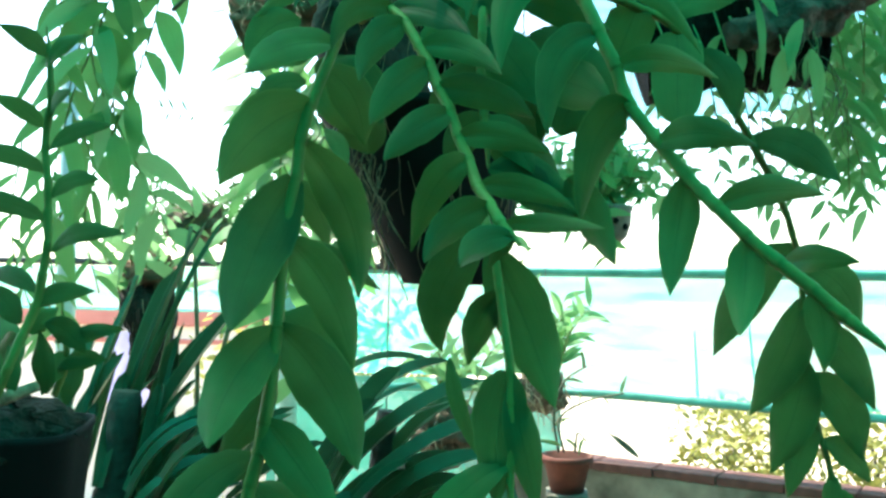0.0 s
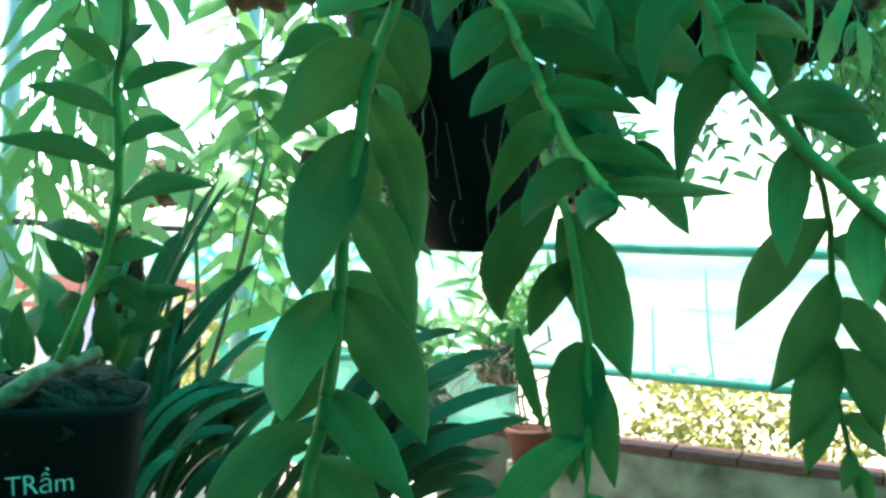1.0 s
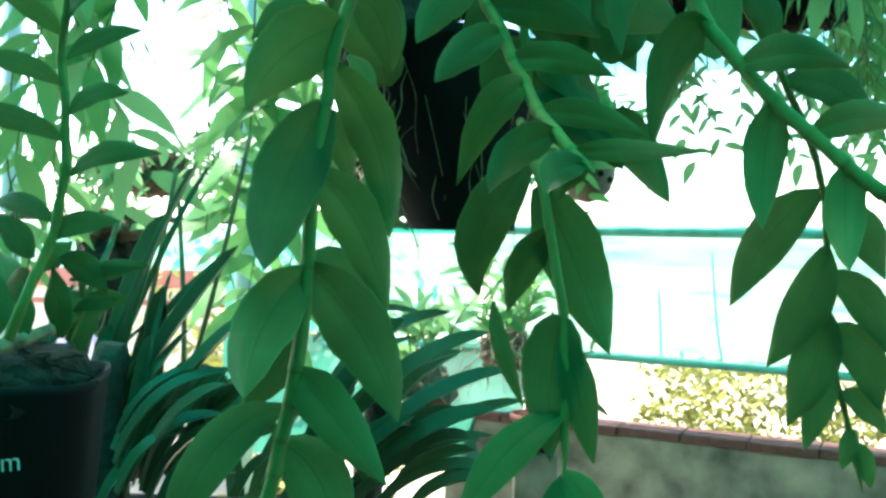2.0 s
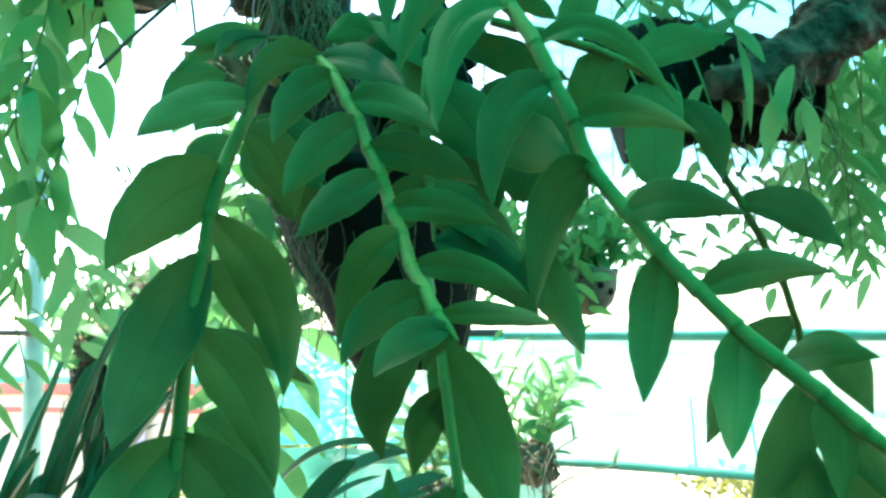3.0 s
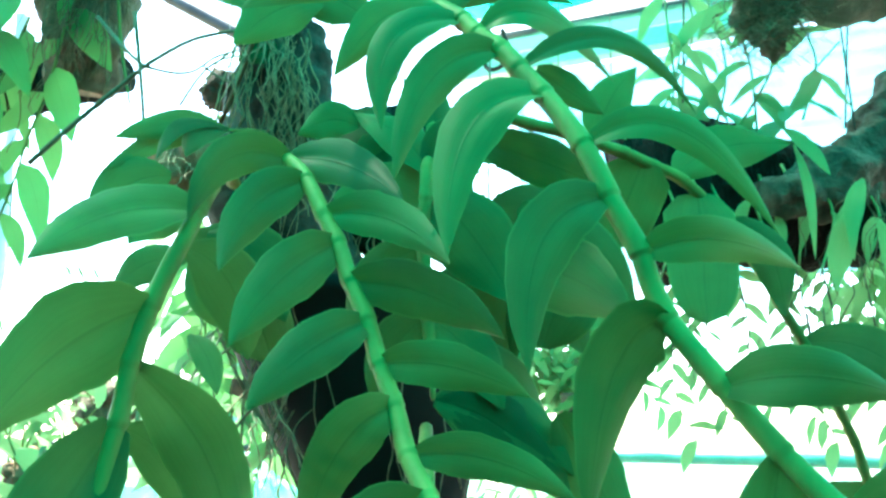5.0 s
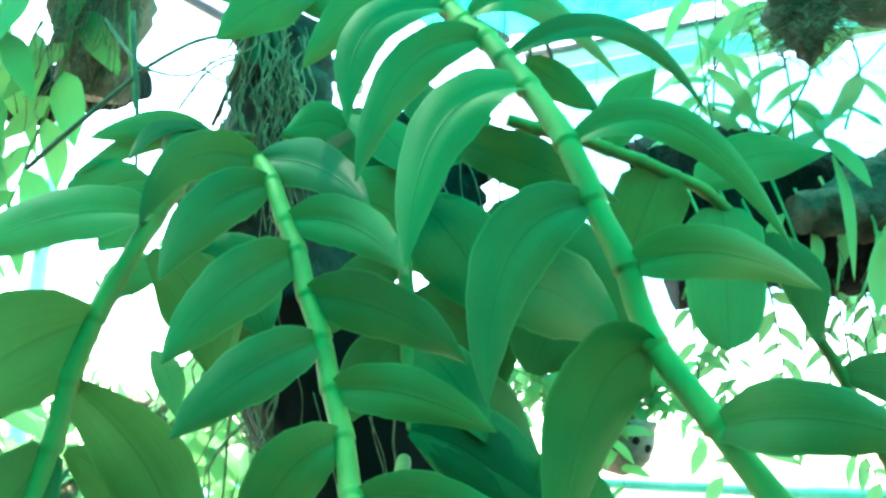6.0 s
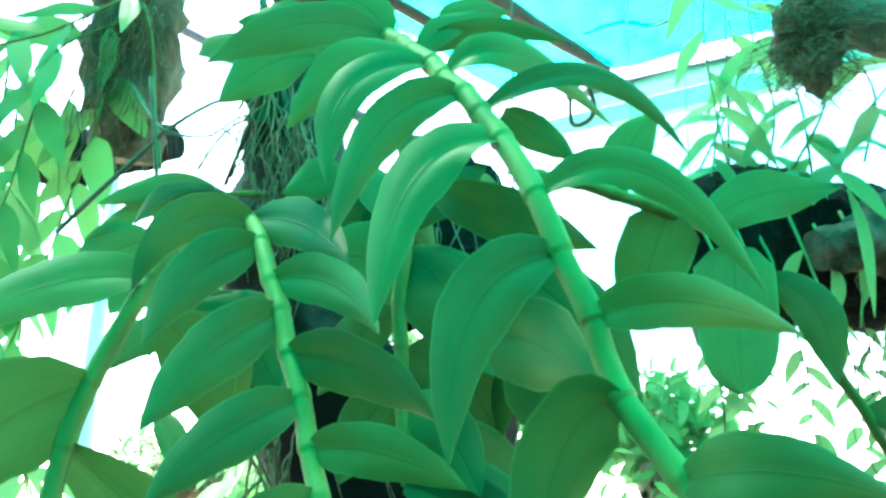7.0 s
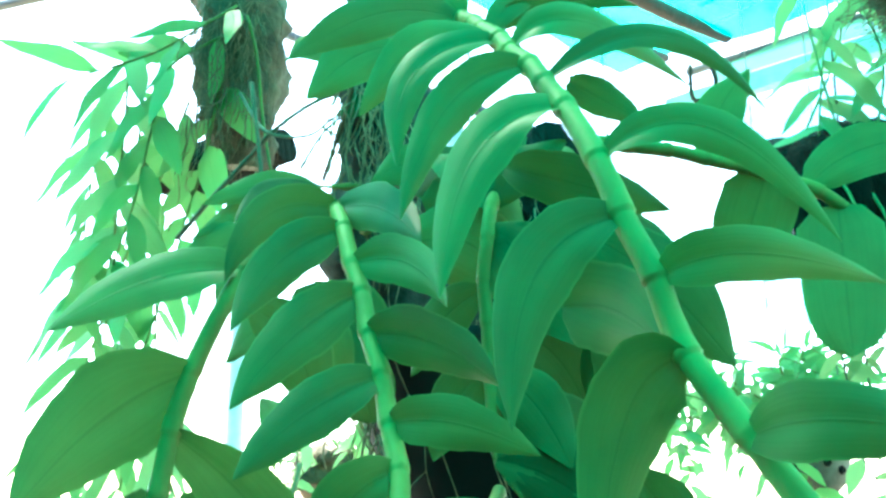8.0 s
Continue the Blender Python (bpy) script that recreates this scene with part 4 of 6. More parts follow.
# round clay pot with holes
coco = thing("hanging_clay_pot", (0.216, 1.950, 1.606), "round grey clay pot with drilled holes and trailing plant", "pot")
PC = Vector((0.215, 1.950, 1.600))
bm = bmesh.new()
lathe_into(bm, [(0.004, -0.052), (0.028, -0.046), (0.047, -0.026), (0.056, 0.0), (0.057, 0.026), (0.060, 0.032), (0.059, 0.040), (0.052, 0.040), (0.050, 0.022), (0.004, 0.016)], PC, 28, 0.02)
part("pot", bm, M_STONEWARE, coco)
# dark solid discs stand in for the shade inside the drilled holes
for ax, az in ((-30, 0.004), (-4, -0.006), (22, 0.006), (-52, -0.012), (48, -0.006), (-16, 0.022), (8, 0.024)):
    r0 = 0.0566
    q = PC + Vector((math.sin(radians(ax)) * r0, -math.cos(radians(ax)) * r0, az))
    bm = bmesh.new()
    sz = 0.0075 if az < 0.015 else 0.004
    bmesh.ops.create_cone(bm, cap_ends=True, segments=12, radius1=sz, radius2=sz * 0.7, depth=0.004, matrix=Matrix.Translation(q) @ pose(0, 0, 0, 90, 0, ax))
    part("hole_disc", bm, M_FIBRE, coco, "dark disc for the shade in a drilled opening")
for dx in (-0.05, 0.05):
    wire(coco, PC + Vector((dx, 0, 0.038)), 1.95)
for k in range(34):
    a = PC + Vector((rr.uniform(-0.03, 0.04), rr.uniform(-0.03, 0.02), 0.03))
    b = a + Vector((rr.uniform(-0.24, 0.10), rr.uniform(-0.06, 0.04), rr.uniform(0.05, 0.17)))
    c = b + Vector((rr.uniform(-0.02, 0.10), -0.02, rr.uniform(-0.16, 0.02)))
    leafy_stem(coco, [a, b, c], rr, 0.05, M_LEAF_PALE if k % 2 else M_LEAF_MID, 0.32, 0.0016, 0.016, 0.4)

# fern on a hanging ball, further back
fern = thing("hanging_fern", (-0.777, 2.200, 1.614), "bushy fern on a brown hanging root ball", "fern")
FC = Vector((-0.777, 2.200, 1.607))
bm = bmesh.new()
lump_into(bm, FC, (0.075, 0.07, 0.055), 0.4, 6.0)
part("root_ball", bm, M_WOOD, fern)
wire(fern, FC + Vector((0, 0, 0.05)), 1.95)
for k in range(30):
    ang = rr.uniform(0, 6.28)
    o = Vector((math.cos(ang), math.sin(ang), 0))
    a = FC + o * 0.05 + Vector((0, 0, rr.uniform(-0.02, 0.05)))
    ln = rr.uniform(0.09, 0.17)
    leafy_stem(fern, [a, a + o * ln * 0.6 + Vector((0, 0, ln * rr.uniform(0.0, 0.6))), a + o * ln + Vector((0, 0, -ln * rr.uniform(0.0, 0.9)))], rr, 0.04, M_LEAF_PALE if k % 2 else M_LEAF, 0.24, 0.0012, 0.014, 0.2)

# small mounted orchid behind the first cane
mount = thing("mounted_orchid", (-0.243, 1.600, 1.613), "small orchid mounted on wood with tangled roots", "orchid")
MC = Vector((-0.225, 1.620, 1.605))
bm = bmesh.new()
log_into(bm, [MC + Vector((-0.10, 0, 0.04)), MC, MC + Vector((0.05, 0.01, -0.05)), MC + Vector((0.06, 0.02, -0.10))], 0.028, 0.035, 14, 0.4, 12.0)
part("wood", bm, M_BARK, mount)
bm = bmesh.new()
roots_into(bm, rr, MC + Vector((0, -0.03, 0)), (0.09, 0.02, 0.03), 0.09, 50, 0.0015, 0.03)
tagged(part("root_mass", bm, M_ROOT, mount), kind="stuff")
wire(mount, MC + Vector((0, 0, 0.02)), 1.5)
for k in range(16):
    a = MC + Vector((rr.uniform(-0.1, 0.08), rr.uniform(-0.04, 0.0), rr.uniform(-0.08, 0.04)))
    leaf(mount, a, a + Vector((rr.uniform(-0.08, 0.08), rr.uniform(-0.05, 0.02), rr.uniform(-0.08, 0.06))), 0.024, 0.008, M_LEAF_PALE)

# pale plant hanging behind, between the pots
pale = thing("pale_orchid", (-0.488, 1.950, 1.753), "light green orchid with paired narrow leaves on thin canes", "orchid")
bm = bmesh.new()
lump_into(bm, (-0.487, 1.970, 2.230), (0.05, 0.05, 0.04), 0.3, 15.0)
part("root_ball", bm, M_PEAT, pale)
wire(pale, (-0.488, 1.970, 2.260), 1.95)
for pts, sz in (([(-0.464, 1.980, 2.210), (-0.551, 1.970, 1.997), (-0.520, 1.970, 1.816), (-0.463, 1.960, 1.659)], 0.145), ([(-0.451, 1.980, 2.210), (-0.373, 1.950, 1.901), (-0.440, 1.950, 1.755), (-0.433, 1.950, 1.587)], 0.145), ([(-0.483, 1.960, 2.202), (-0.488, 1.940, 1.860), (-0.488, 1.930, 1.703), (-0.499, 1.920, 1.595), (-0.535, 1.910, 1.510)], 0.15), ([(-0.464, 1.980, 2.210), (-0.383, 2.000, 1.936), (-0.421, 1.990, 1.688), (-0.471, 1.970, 1.490), (-0.501, 1.970, 1.318)], 0.15),
                ([(-0.476, 1.980, 2.209), (-0.344, 2.050, 2.024), (-0.380, 2.050, 1.645), (-0.418, 2.030, 1.418), (-0.458, 2.010, 1.243)], 0.145), ([(-0.505, 2.000, 2.216), (-0.595, 2.050, 1.941), (-0.598, 2.050, 1.688), (-0.615, 2.050, 1.473)], 0.13),
                ([(-0.534, 2.050, 1.756), (-0.554, 2.050, 1.571), (-0.560, 2.050, 1.397), (-0.522, 2.050, 1.274)], 0.145)):
    leafy_stem(pale, pts, rr, sz, M_LEAF_MID, 0.28, 0.0028, 0.034, 0.35)

# ---- potted plants on the bench, low on the left ----
bench = thing("plant_bench", (-0.5, 1.0, 0.0), "dark slatted plant bench under the pots", "bench")
for k in range(6):
    box("slat", (-1.05, 0.50 + 0.1 * k, 1.135), (-0.02, 0.57 + 0.1 * k, 1.158), M_BARK, bench, None, 0.003)
for x in (-1.0, -0.1):
    for y in (0.53, 1.05):
        box("leg", (x - 0.02, y - 0.02, 0.0), (x + 0.02, y + 0.02, 1.1), M_BARK, bench, None, 0.003)
    box("bearer", (x - 0.02, 0.5, 1.09), (x + 0.02, 1.08, 1.134), M_BARK, bench, None, 0.003)

PX, PY, PZ = -0.348, 0.665, 1.166
potted = thing("potted_orchid", (PX, PY, 1.158), "cane orchid in a black square pot lettered in chalk white", "orchid")
bm = bmesh.new()
prof = ((0.057, -0.0485), (0.082, 0.19), (0.0838, 0.193), (0.0842, 0.199), (0.081, 0.199), (0.079, 0.186))
ringsq = []
for r, z in prof:
    ring = []
    for k in range(36):
        a = 2 * math.pi * k / 36
        e = (abs(math.cos(a)) ** 5 + abs(math.sin(a)) ** 5) ** -0.2
        ring.append(bm.verts.new((PX + math.cos(a + 0.25) * r * e * 0.88, PY + math.sin(a + 0.25) * r * e * 0.88, 1.158 + z)))
    ringsq.append(ring)
for a, b in zip(ringsq, ringsq[1:]):
    for k in range(36):
        bm.faces.new((a[k], a[(k + 1) % 36], b[(k + 1) % 36], b[k])).smooth = True
bm.faces.new(ringsq[0][::-1])
pot = part("pot", bm, M_BLACK, potted)
bm = bmesh.new()
lump_into(bm, (PX, PY, 1.340), (0.071, 0.071, 0.036), 0.25, 18.0)
part("peat", bm, M_PEAT, potted)
bm = bmesh.new()
roots_into(bm, rr, (PX, PY - 0.02, 1.368), (0.046, 0.036, 0.005), 0.003, 46, 0.0009, 0.009)
tagged(part("root_mass", bm, M_PEAT, potted, "thin brown surface roots"), kind="stuff")
tube("rhizome", [(-0.365, 0.600, 1.352), (-0.341, 0.600, 1.369), (-0.330, 0.610, 1.380), (-0.316, 0.630, 1.386), (-0.303, 0.650, 1.393)], 0.009, 0.0045, M_ROOT, potted, 6, 10, "thick pale creeping rhizome")
txt = bpy.data.curves.new("lettering", "FONT")
txt.body, txt.size, txt.extrude, txt.offset = "TRầm", 0.0185, 0.0004, -0.0002
txt_ob = new("lettering", txt)
bpy.context.view_layer.update()
dg = bpy.context.evaluated_depsgraph_get()
tm = bpy.data.meshes.new_from_object(txt_ob.evaluated_get(dg))
bpy.data.objects.remove(txt_ob)
tm.materials.clear()
tm.materials.append(M_TEXT)
lettering = new("lettering", tm)
lettering.matrix_world = Matrix.Translation((-0.330, 0.565, 1.303)) @ pose(0, 0, 0, 90, 0, 4) @ pose(0, 0, 0, -6, 0, 7)
lettering.parent = pot
tagged(lettering, "chalk white hand lettering")
pc1 = cane(potted, [(-0.320, 0.620, 1.388), (-0.311, 0.620, 1.413), (-0.299, 0.630, 1.450), (-0.289, 0.630, 1.488), (-0.286, 0.630, 1.539), (-0.290, 0.630, 1.593), (-0.281, 0.620, 1.637), (-0.286, 0.620, 1.687)], 0.0042, 0.0028)
pc2 = cane(potted, [(-0.304, 0.680, 1.381), (-0.296, 0.680, 1.404), (-0.294, 0.680, 1.427), (-0.300, 0.680, 1.458)], 0.0034, 0.0026)
for b, t, w, bo in (((-0.292, 0.630, 1.606), (-0.322, 0.600, 1.628), 0.019, 0.004), ((-0.290, 0.630, 1.570), (-0.345, 0.600, 1.586), 0.020, 0.005), ((-0.288, 0.630, 1.530), (-0.369, 0.600, 1.547), 0.022, 0.007), ((-0.289, 0.630, 1.612), (-0.253, 0.600, 1.632), 0.017, 0.004),
                    ((-0.287, 0.630, 1.588), (-0.224, 0.610, 1.605), 0.020, 0.006), ((-0.284, 0.630, 1.548), (-0.233, 0.610, 1.562), 0.020, 0.008), ((-0.283, 0.630, 1.505), (-0.205, 0.600, 1.519), 0.021, 0.008), ((-0.286, 0.620, 1.654), (-0.243, 0.600, 1.674), 0.02, 0.004), ((-0.285, 0.620, 1.662), (-0.316, 0.600, 1.684), 0.02, 0.004),
                    ((-0.294, 0.630, 1.472), (-0.358, 0.660, 1.487), 0.02, 0.005), ((-0.298, 0.630, 1.459), (-0.249, 0.640, 1.473), 0.022, 0.006)):
    leaf(pc1, b, t, w * 0.85, bo)
for b, t, w in (((-0.312, 0.640, 1.433), (-0.343, 0.660, 1.404), 0.024), ((-0.303, 0.660, 1.445), (-0.266, 0.660, 1.420), 0.022), ((-0.294, 0.680, 1.424), (-0.242, 0.680, 1.440), 0.016), ((-0.293, 0.680, 1.404), (-0.257, 0.680, 1.413), 0.018), ((-0.328, 0.660, 1.400), (-0.393, 0.700, 1.412), 0.03), ((-0.291, 0.680, 1.418), (-0.305, 0.660, 1.384), 0.024), ((-0.354, 0.700, 1.395), (-0.394, 0.740, 1.448), 0.028)):
    leaf(pc2, b, t, w, 0.005)

for b, t, w in (((-0.352, 0.620, 1.380), (-0.351, 0.620, 1.431), 0.021), ((-0.334, 0.630, 1.390), (-0.338, 0.640, 1.432), 0.020), ((-0.315, 0.630, 1.387), (-0.323, 0.640, 1.427), 0.017), ((-0.301, 0.660, 1.385), (-0.308, 0.660, 1.439), 0.022), ((-0.297, 0.670, 1.405), (-0.262, 0.670, 1.414), 0.011), ((-0.300, 0.670, 1.428), (-0.240, 0.660, 1.439), 0.011), ((-0.368, 0.620, 1.377), (-0.385, 0.630, 1.413), 0.02), ((-0.314, 0.640, 1.445), (-0.348, 0.650, 1.477), 0.022), ((-0.316, 0.660, 1.435), (-0.297, 0.670, 1.458), 0.02), ((-0.360, 0.660, 1.379), (-0.398, 0.680, 1.422), 0.024), ((-0.305, 0.700, 1.371), (-0.305, 0.720, 1.422), 0.022)):
    leaf(pc2, b, t, w, 0.002)


EYE_PIVOT = Vector((0.022, -0.080, 1.483))             # early eye point; potted plant shrunk towards it to fit the camera's view
potted.matrix_world = Matrix.Translation(EYE_PIVOT) @ Matrix.Scale(0.87, 4) @ Matrix.Translation(-EYE_PIVOT) @ potted.matrix_world


def strap(owner, base, tip, width, bow):
    """A long keeled strap leaf."""
    bm = bmesh.new()
    base, tip = Vector(base), Vector(tip)
    uv = bm.loops.layers.uv.new("leaf")
    axis = (tip - base).normalized()
    up = Vector((rr.uniform(-0.5, 0.1), -0.5, 0.8))
    up = (up - axis * up.dot(axis)).normalized()
    side = axis.cross(up)
    half = width * 0.36
    rows = []
    for i in range(15):
        f = i / 14
        c = base.lerp(tip, f) + up * (bow * 4 * f * (1 - f)) - Vector((0, 0, 0.02 * f ** 3))
        w = half * min(1.0, 0.7 + 1.2 * f) * max(0.0, 1 - f ** 7) ** 0.5 + 0.0004
        rows.append([(bm.verts.new(c + side * (w * u) + up * (w * 0.75 * (abs(u) - 0.5))), ((u + 1) / 2, f)) for u in (-1, -0.9, -0.45, 0, 0.45, 0.9, 1)])
    for a, b in zip(rows, rows[1:]):
        for k in range(6):
            q = (a[k], a[k + 1], b[k + 1], b[k])
            face = bm.faces.new([v for v, _ in q])
            face.smooth = k not in (2, 3)
            for lo, (_, t) in zip(face.loops, q):
                lo[uv].uv = t
    return part("leaf", bm, M_LEAF_STRAP, owner)


vanda = thing("strap_leaf_orchid", (-0.42, 1.03, 1.158), "dark strap leaved orchid with long keeled leaves on the bench", "orchid", "strap leaf orchids")
bm = bmesh.new()
log_into(bm, [(-0.42, 1.03, 1.152), (-0.42, 1.03, 1.24), (-0.41, 1.03, 1.34)], 0.03, 0.014, 10, 0.3, 3.0)
part("stem", bm, M_BARK, vanda)
for b, t, w, bo in (((-0.428, 1.100, 1.325), (-0.336, 1.150, 1.577), 0.015, 0.004), ((-0.397, 1.000, 1.224), (-0.329, 1.050, 1.376), 0.022, 0.004), ((-0.383, 1.000, 1.197), (-0.332, 1.050, 1.341), 0.017, 0.003), ((-0.458, 1.100, 1.298), (-0.328, 1.150, 1.429), 0.010, 0.004),
                    ((-0.483, 1.020, 1.227), (-0.437, 1.100, 1.484), 0.018, 0.006), ((-0.511, 1.050, 1.277), (-0.490, 1.100, 1.422), 0.026, 0.0), ((-0.432, 1.000, 1.227), (-0.428, 1.060, 1.380), 0.026, 0.0), ((-0.458, 1.000, 1.227), (-0.455, 1.040, 1.343), 0.024, 0.0), ((-0.380, 1.000, 1.229), (-0.371, 1.040, 1.370), 0.022, 0.0), ((-0.389, 1.030, 1.221), (-0.368, 1.100, 1.443), 0.014, 0.0),
                    ((-0.432, 1.080, 1.263), (-0.299, 1.120, 1.463), 0.026, 0.012), ((-0.392, 1.000, 1.244), (-0.293, 1.040, 1.334), 0.022, 0.018), ((-0.387, 0.980, 1.211), (-0.259, 1.020, 1.334), 0.028, 0.03), ((-0.376, 0.980, 1.180), (-0.274, 1.000, 1.289), 0.028, 0.026), ((-0.350, 0.980, 1.168), (-0.257, 1.000, 1.281), 0.026, 0.02), ((-0.331, 0.960, 1.169), (-0.251, 1.000, 1.260), 0.028, 0.02), ((-0.312, 0.960, 1.164), (-0.251, 0.980, 1.230), 0.026, 0.012), ((-0.372, 0.950, 1.188), (-0.313, 0.970, 1.272), 0.024, 0.012)):
    strap(vanda, b, t, w, bo)
for b, t, w, bo in (((-0.56, 1.05, 1.165), (-0.505, 1.08, 1.37), 0.050, 0.003), ((-0.60, 1.06, 1.165), (-0.585, 1.10, 1.345), 0.054, 0.0), ((-0.53, 1.02, 1.165), (-0.430, 1.06, 1.405), 0.044, 0.006), ((-0.50, 1.02, 1.165), (-0.465, 1.06, 1.335), 0.050, 0.0), ((-0.43, 1.05, 1.30), (-0.322, 1.05, 1.572), 0.026, 0.003), ((-0.44, 1.05, 1.20), (-0.272, 1.05, 1.476), 0.044, 0.006), ((-0.40, 1.02, 1.18), (-0.250, 1.02, 1.400), 0.040, 0.010), ((-0.445, 1.05, 1.19), (-0.380, 1.10, 1.512), 0.062, 0.004), ((-0.372, 1.05, 1.18), (-0.378, 1.10, 1.424), 0.060, 0.0), ((-0.50, 1.08, 1.20), (-0.47, 1.12, 1.40), 0.055, 0.0), ((-0.408, 1.07, 1.18), (-0.395, 1.12, 1.385), 0.055, 0.0)):
    strap(vanda, b, t, w, bo)
strap_rng = random.Random(64)
for k in range(17):
    b = Vector((-0.40 + strap_rng.uniform(-0.03, 0.12), 1.0 + strap_rng.uniform(-0.03, 0.12), 1.165 + strap_rng.uniform(0.0, 0.03)))
    strap(vanda, b, b + Vector((strap_rng.uniform(0.03, 0.17), strap_rng.uniform(-0.03, 0.06), strap_rng.uniform(0.07, 0.17))), strap_rng.uniform(0.020, 0.034), strap_rng.uniform(0.0, 0.02))
for b, t in (((-0.385, 1.15, 1.20), (-0.300, 1.20, 1.60)), ((-0.44, 1.10, 1.20), (-0.385, 1.16, 1.55)), ((-0.36, 1.12, 1.18), (-0.395, 1.20, 1.52))):
    tube("bare_cane", [b, (Vector(b) + Vector(t)) / 2 + Vector((0.006, 0, 0)), t], 0.0040, 0.0030, M_DRY, vanda, 6, 8, "dry tan leafless cane")
tube("bare_cane", [(-0.491, 1.080, 1.304), (-0.465, 1.100, 1.391), (-0.447, 1.130, 1.482)], 0.0042, 0.0036, M_DRY, vanda, 6, 8, "dry tan leafless cane")
vandb = thing("strap_leaf_orchid", (-0.14, 1.28, 1.2), "bare rooted strap leaved orchid hung on a wire", "orchid", "strap leaf orchids")
bm = bmesh.new()
log_into(bm, [(-0.15, 1.28, 1.06), (-0.14, 1.28, 1.17), (-0.13, 1.28, 1.29)], 0.03, 0.014, 10, 0.3, 5.0)
part("stem", bm, M_BARK, vandb)
wire(vandb, (-0.13, 1.28, 1.285), 1.25)
VB = Vector((-0.14, 1.27, 1.19))
for b, t, w, bo in ((VB, (-0.021, 1.300, 1.329), 0.034, 0.02), (VB, (-0.073, 1.100, 1.262), 0.026, 0.006), ((-0.109, 1.200, 1.118), (0.006, 1.150, 1.224), 0.034, 0.02), ((-0.154, 1.200, 1.108), (-0.085, 1.220, 1.236), 0.030, 0.016), ((-0.076, 1.140, 1.129), (0.035, 1.120, 1.197), 0.036, 0.014), ((-0.387, 1.250, 1.180), (-0.280, 1.280, 1.296), 0.030, 0.02), ((-0.372, 1.250, 1.165), (-0.288, 1.280, 1.267), 0.030, 0.014), ((-0.128, 1.150, 1.185), (0.001, 1.150, 1.269), 0.036, 0.02), ((-0.082, 1.120, 1.188), (0.010, 1.120, 1.242), 0.036, 0.014), ((-0.249, 1.400, 1.306), (-0.065, 1.400, 1.365), 0.024, 0.03)):
    strap(vandb, b, t, w, bo)
for b, t, w, bo in (((-0.272, 1.150, 1.110), (-0.183, 1.150, 1.248), 0.03, 0.012), ((-0.286, 1.180, 1.108), (-0.221, 1.200, 1.267), 0.03, 0.012), ((-0.244, 1.120, 1.113), (-0.133, 1.140, 1.220), 0.032, 0.016), ((-0.294, 1.150, 1.101), (-0.313, 1.180, 1.218), 0.03, 0.0), ((-0.226, 1.100, 1.113), (-0.138, 1.100, 1.193), 0.032, 0.014), ((-0.296, 1.100, 1.109), (-0.248, 1.120, 1.219), 0.03, 0.008), ((-0.229, 1.200, 1.082), (-0.101, 1.220, 1.250), 0.03, 0.02), ((-0.367, 1.200, 1.149), (-0.300, 1.200, 1.280), 0.03, 0.008)):
    strap(vandb, b, t, w, bo)
for b, t, w, bo in (((-0.184, 1.200, 1.107), (0.068, 1.200, 1.280), 0.034, 0.03), ((-0.166, 1.180, 1.099), (0.028, 1.180, 1.237), 0.034, 0.03), ((-0.121, 1.160, 1.121), (0.021, 1.140, 1.206), 0.034, 0.02), ((-0.219, 1.220, 1.122), (-0.119, 1.240, 1.285), 0.03, 0.02), ((-0.224, 1.250, 1.130), (-0.130, 1.260, 1.321), 0.026, 0.02), ((-0.197, 1.200, 1.183), (-0.016, 1.200, 1.342), 0.034, 0.03), ((-0.225, 1.250, 1.206), (-0.075, 1.250, 1.355), 0.020, 0.02), ((-0.144, 1.100, 1.191), (-0.068, 1.100, 1.274), 0.024, 0.0)):
    strap(vandb, b, t, w, bo)

for b, t, w, bo in (((-0.175, 1.15, 1.25), (-0.088, 1.15, 1.386), 0.052, 0.006), ((-0.165, 1.15, 1.22), (0.020, 1.15, 1.372), 0.046, 0.016), ((-0.195, 1.20, 1.26), (-0.030, 1.20, 1.392), 0.040, 0.020), ((-0.150, 1.13, 1.19), (0.045, 1.12, 1.330), 0.044, 0.014), ((-0.205, 1.15, 1.20), (-0.115, 1.13, 1.345), 0.055, 0.008), ((-0.135, 1.12, 1.17), (0.030, 1.10, 1.285), 0.044, 0.012), ((-0.215, 1.18, 1.15), (-0.150, 1.16, 1.300), 0.055, 0.0)):
    strap(vandb, b, t, w, bo)

